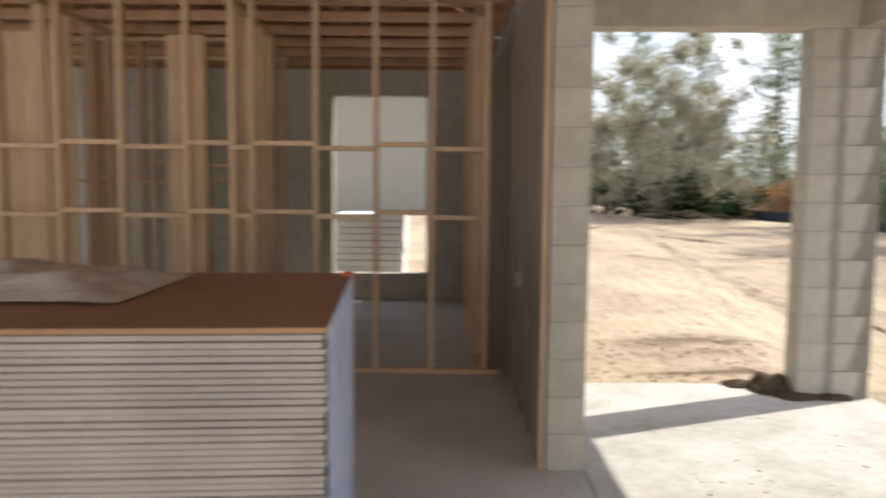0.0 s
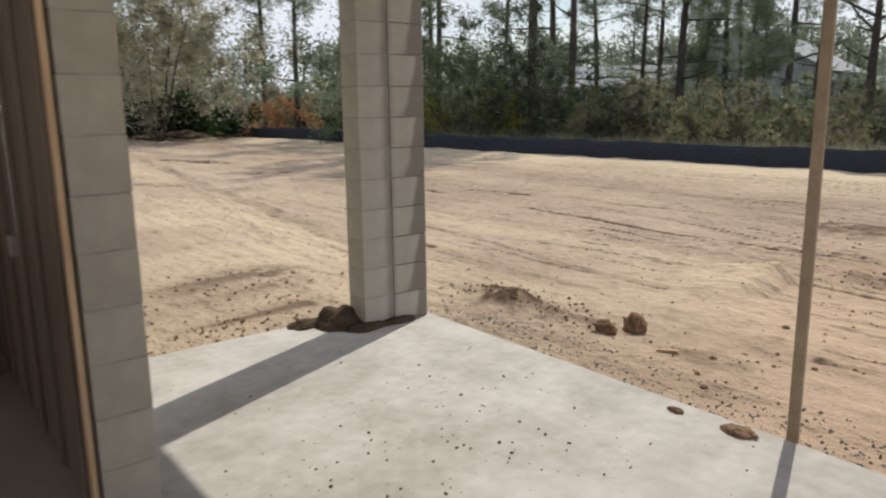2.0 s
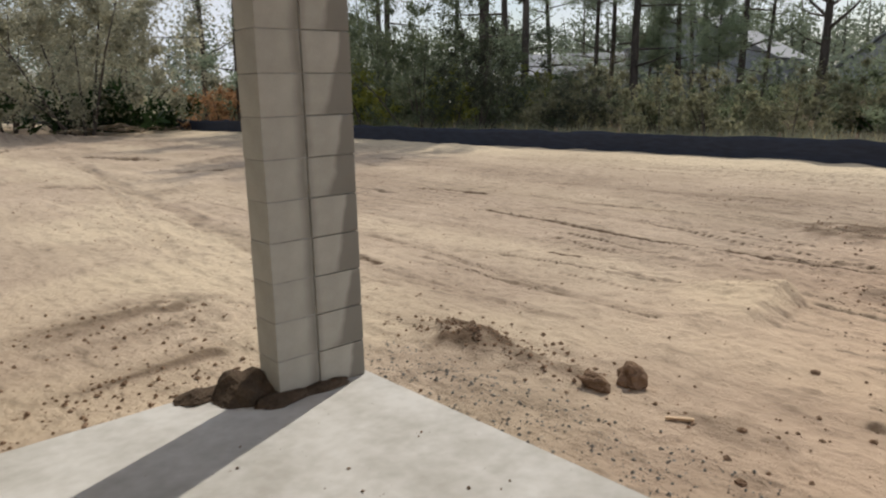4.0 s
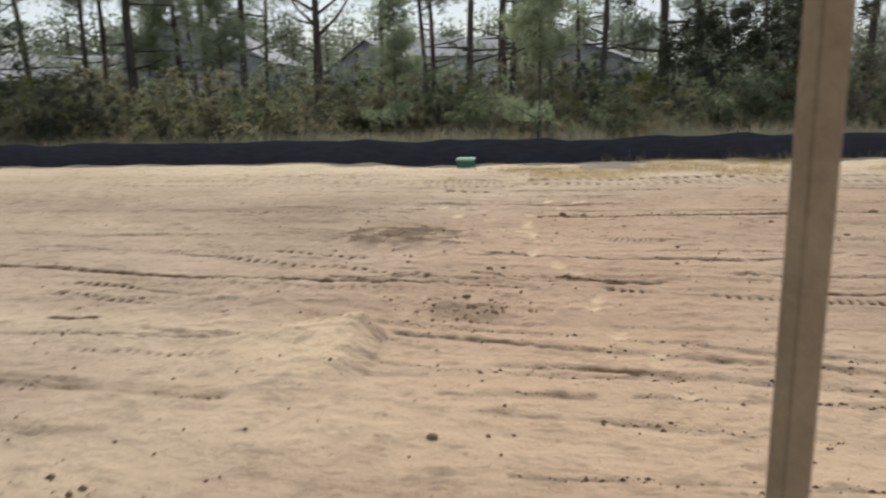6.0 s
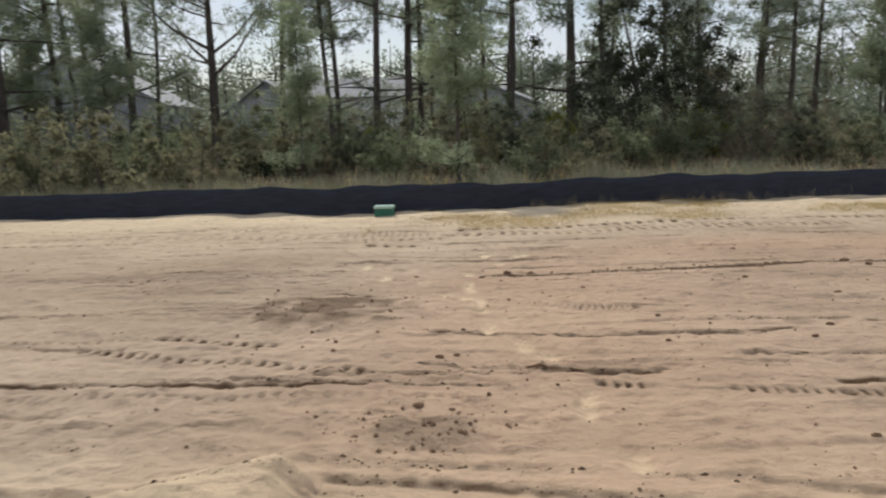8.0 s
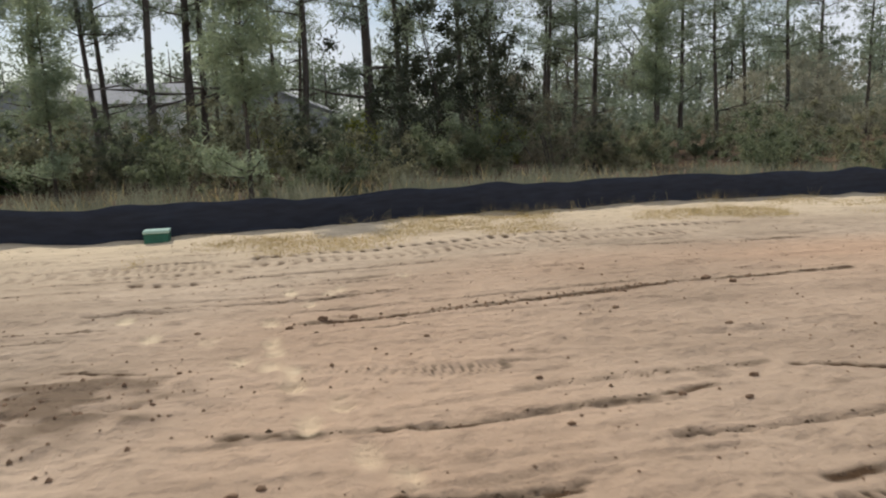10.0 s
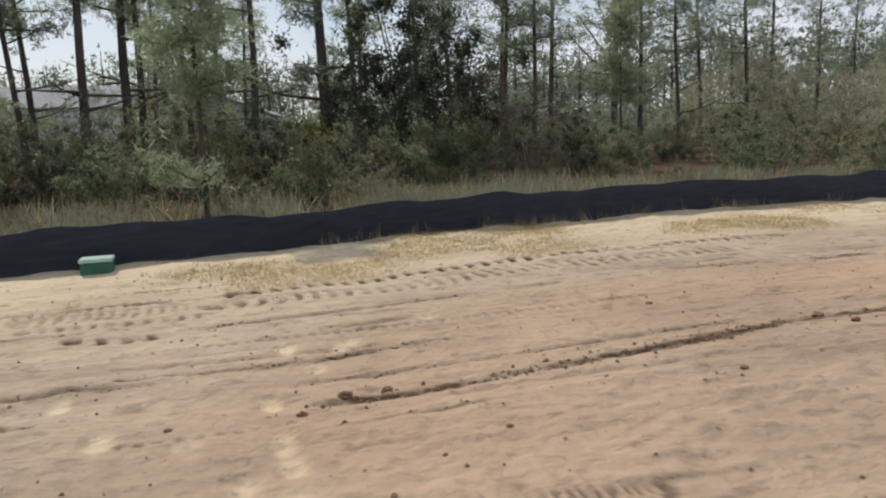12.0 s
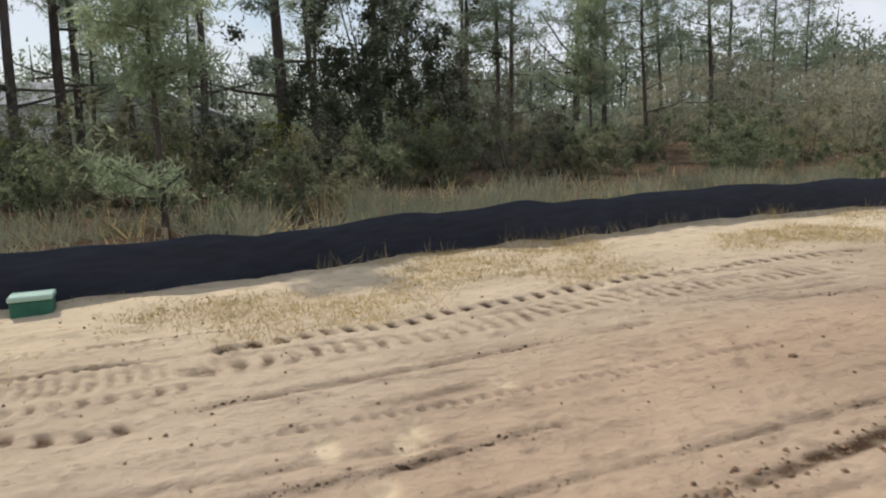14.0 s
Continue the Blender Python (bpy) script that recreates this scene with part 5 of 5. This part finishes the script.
# ---- far woods and houses ----
def far_woods():
    rng = np.random.RandomState(77)
    verts, faces, cents = [], [], []
    for k in range(300):
        a = radians(rng.uniform(-75, 112))
        d = rng.uniform(95, 150)
        x, y, h = 9 + d * math.cos(a), 5 + d * math.sin(a), rng.uniform(9, 15)
        tube(verts, faces, [(x, y, -0.5), (x + rng.normal() * 0.3, y, h * 0.6), (x + rng.normal() * 0.5, y, h)], [0.22, 0.15, 0.04], 5)
        n = 330
        q = rng.normal(size=(n, 3)) * np.array([1.3, 1.3, h * 0.14]) + np.array([x, y, h * 0.66])
        cents.append(q)
        cents.append(rng.normal(size=(60, 3)) * np.array([2.5, 2.5, 0.8]) + np.array([x, y, 1.3]))
    for k in range(260):
        a = radians(-70 + 178 * (k + rng.rand()) / 260)
        d = rng.uniform(66, 92)
        x, y = 9 + d * math.cos(a), 5 + d * math.sin(a)
        cents.append(rng.normal(size=(190, 3)) * np.array([1.6, 1.6, 1.1]) + np.array([x, y, rng.uniform(1.2, 2.6)]))
    v, f = blades(np.concatenate(cents), 0.7, 0.34, rng, up=0.1)
    w = thing("far_woods", (100, 0, 0), label="far belt of grey-green pine woods", category="woods", kind="stuff")
    inv = np.array([100, 0, 0])
    sheet("trunks", np.array([tuple(p) for p in verts]) - inv, faces, BARK, w, smooth=True)
    sheet("foliage", v - inv, f, FARLEAF, w)


far_woods()


def house(x, y, turn, w, d, eave, ridge, wall, label, windows=True):
    h = thing("house", (x, y, 0), label=label, category="house", group="far houses")
    h.rotation_euler.z = radians(turn)
    bm = bmesh.new()
    box(bm, -d / 2, d / 2, -w / 2, w / 2, -0.3, eave)
    part("wall", bm, wall, h)
    bm = bmesh.new()
    for s in (-1, 1):
        beam(bm, (s * (d / 2 + 0.5), 0, eave - 0.1), (0, 0, ridge), w + 1.0, 0.14)
    part("roof", bm, SHINGLE, h)
    for s in (-1, 1):
        bm = bmesh.new()
        a = [bm.verts.new(p) for p in ((-d / 2, s * w / 2, eave), (d / 2, s * w / 2, eave), (0, s * w / 2, ridge - 0.15))]
        b = [bm.verts.new(v.co - Vector((0, s * 0.15, 0))) for v in a]
        bm.faces.new(a)
        bm.faces.new(b[::-1])
        for i in range(3):
            bm.faces.new((a[i], b[i], b[(i + 1) % 3], a[(i + 1) % 3]))
        part("gable", bm, wall, h)
    for k, yy in enumerate(() if not windows else np.arange(-w / 2 + 1.8, w / 2 - 1, 3.1)):
        wi = thing("window")
        wi.parent = h
        wi.location = (-d / 2 - 0.03, yy, 1.0 if k % 3 else 0.1)
        bm = bmesh.new()
        top = 1.4 if k % 3 else 2.1
        box(bm, -0.05, 0.04, -0.08, 1.28, -0.08, top + 0.08)
        part("frame", bm, WHITE_SIDING, wi)
        bm = bmesh.new()
        box(bm, -0.07, -0.054, 0, 1.2, 0, top)
        part("pane", bm, WINDOW, wi)
    return h


house(78.0, 44.0, 100, 14, 17, 4.2, 9.0, SIDING, "grey two-storey house with dark shingle roof beyond the woods")
house(86.0, 27.0, 90, 10, 9, 3.2, 6.6, SIDING, "grey house with a gable roof beyond the woods")
house(94.0, 3.5, 80, 12, 12, 3.6, 6.2, SIDING, "low grey house beyond the woods")
house(64.0, 54.0, 40, 14, 9, 3.0, 5.2, WHITE_SIDING, "white house glimpsed between the pines")
# added to fill the far opening in place of the room's pale back wall
house(-4.0, 50.0, 90, 26, 10, 7.6, 10.5, BLOCK, "pale house standing in for the far room's pale wall", False)
house(84.0, 17.5, 8, 9, 8, 4.6, 6.6, WHITE_SIDING, "white house glimpsed between the pines")


# ---- grass ----
def grass(name, places, length, width, mat, label, rng, up=1.6):
    c = np.array([(x, y, ground_z(x, y)) for x, y in places])
    c = np.repeat(c, 5, axis=0) + np.concatenate([rng.normal(size=(len(c) * 5, 2)) * 0.06, np.zeros((len(c) * 5, 1))], 1)
    v, f = blades(c, length, width, rng, up=up)
    return tagged(sheet(name, v, f, mat), label, "grass", kind="stuff")


def strip(n, lo, hi, y0, y1, rng, clump):
    out = []
    fx, fy = [p[0] for p in FENCE_LINE], [p[1] for p in FENCE_LINE]
    while len(out) < n:
        y = rng.uniform(y0, y1)
        d = rng.uniform(lo, hi)
        i = np.interp(y, fy, fx)
        if noise.noise((y * 0.7, d * 0.9, clump)) + rng.uniform(-0.25, 0.25) - 0.12 * (lo < 0) * max(0, y - 2) > (0.04 if lo < 0 else 0):
            out.append((i + d, y))
    return out


rng = np.random.RandomState(55)
grass("dry_grass", strip(7000, -2.4, -0.12, -14, 5.5, rng, 1.5), 0.06, 0.0065, STRAW, "short straw-coloured grass at the foot of the fence", rng, 0.8)
grass("dry_grass", strip(110, -0.5, -0.1, -10, 14, rng, 9.5), 0.22, 0.006, STRAW, "thin dry weeds against the fence", rng, 2.0)
grass("weeds", strip(7000, 0.9, 5.5, -26, 34, rng, 4.5), 0.58, 0.026, GREYGRASS, "tall grey-green weeds behind the fence", rng, 1.5)
grass("weeds", strip(600, 0.4, 7.0, -26, 34, rng, 7.5), 0.55, 0.03, STRAW, "dry straw-coloured weeds behind the fence", rng, 1.5)


# cut branches heaped at the far end of the yard
def brush_pile(x, y, n, wide, seed):
    rng = np.random.RandomState(seed)
    pile = thing("brush_pile", (x, y, ground_z(x, y)), label="heap of bare cut branches on the sand", category="brush pile")
    for k in range(n):
        a, ln = rng.uniform(0, 3.14), rng.uniform(0.9, 2.4)
        c = rng.normal(size=2) * (wide, 0.6)
        h = 0.06 + 0.40 * rng.rand() * math.exp(-((c[0] / wide) ** 2))
        d = np.array([math.cos(a), math.sin(a) * 0.6]) * ln / 2
        verts, faces = [], []
        tube(verts, faces, [(c[0] - d[0], c[1] - d[1], h), (c[0], c[1], h + rng.uniform(0.02, 0.15)), (c[0] + d[0], c[1] + d[1], h + rng.uniform(-0.05, 0.3))], [0.04, 0.03, 0.01], 5)
        sheet("branch", verts, faces, STAKE, pile, smooth=True)


brush_pile(12.6, 38.9, 40, 2.2, 3)
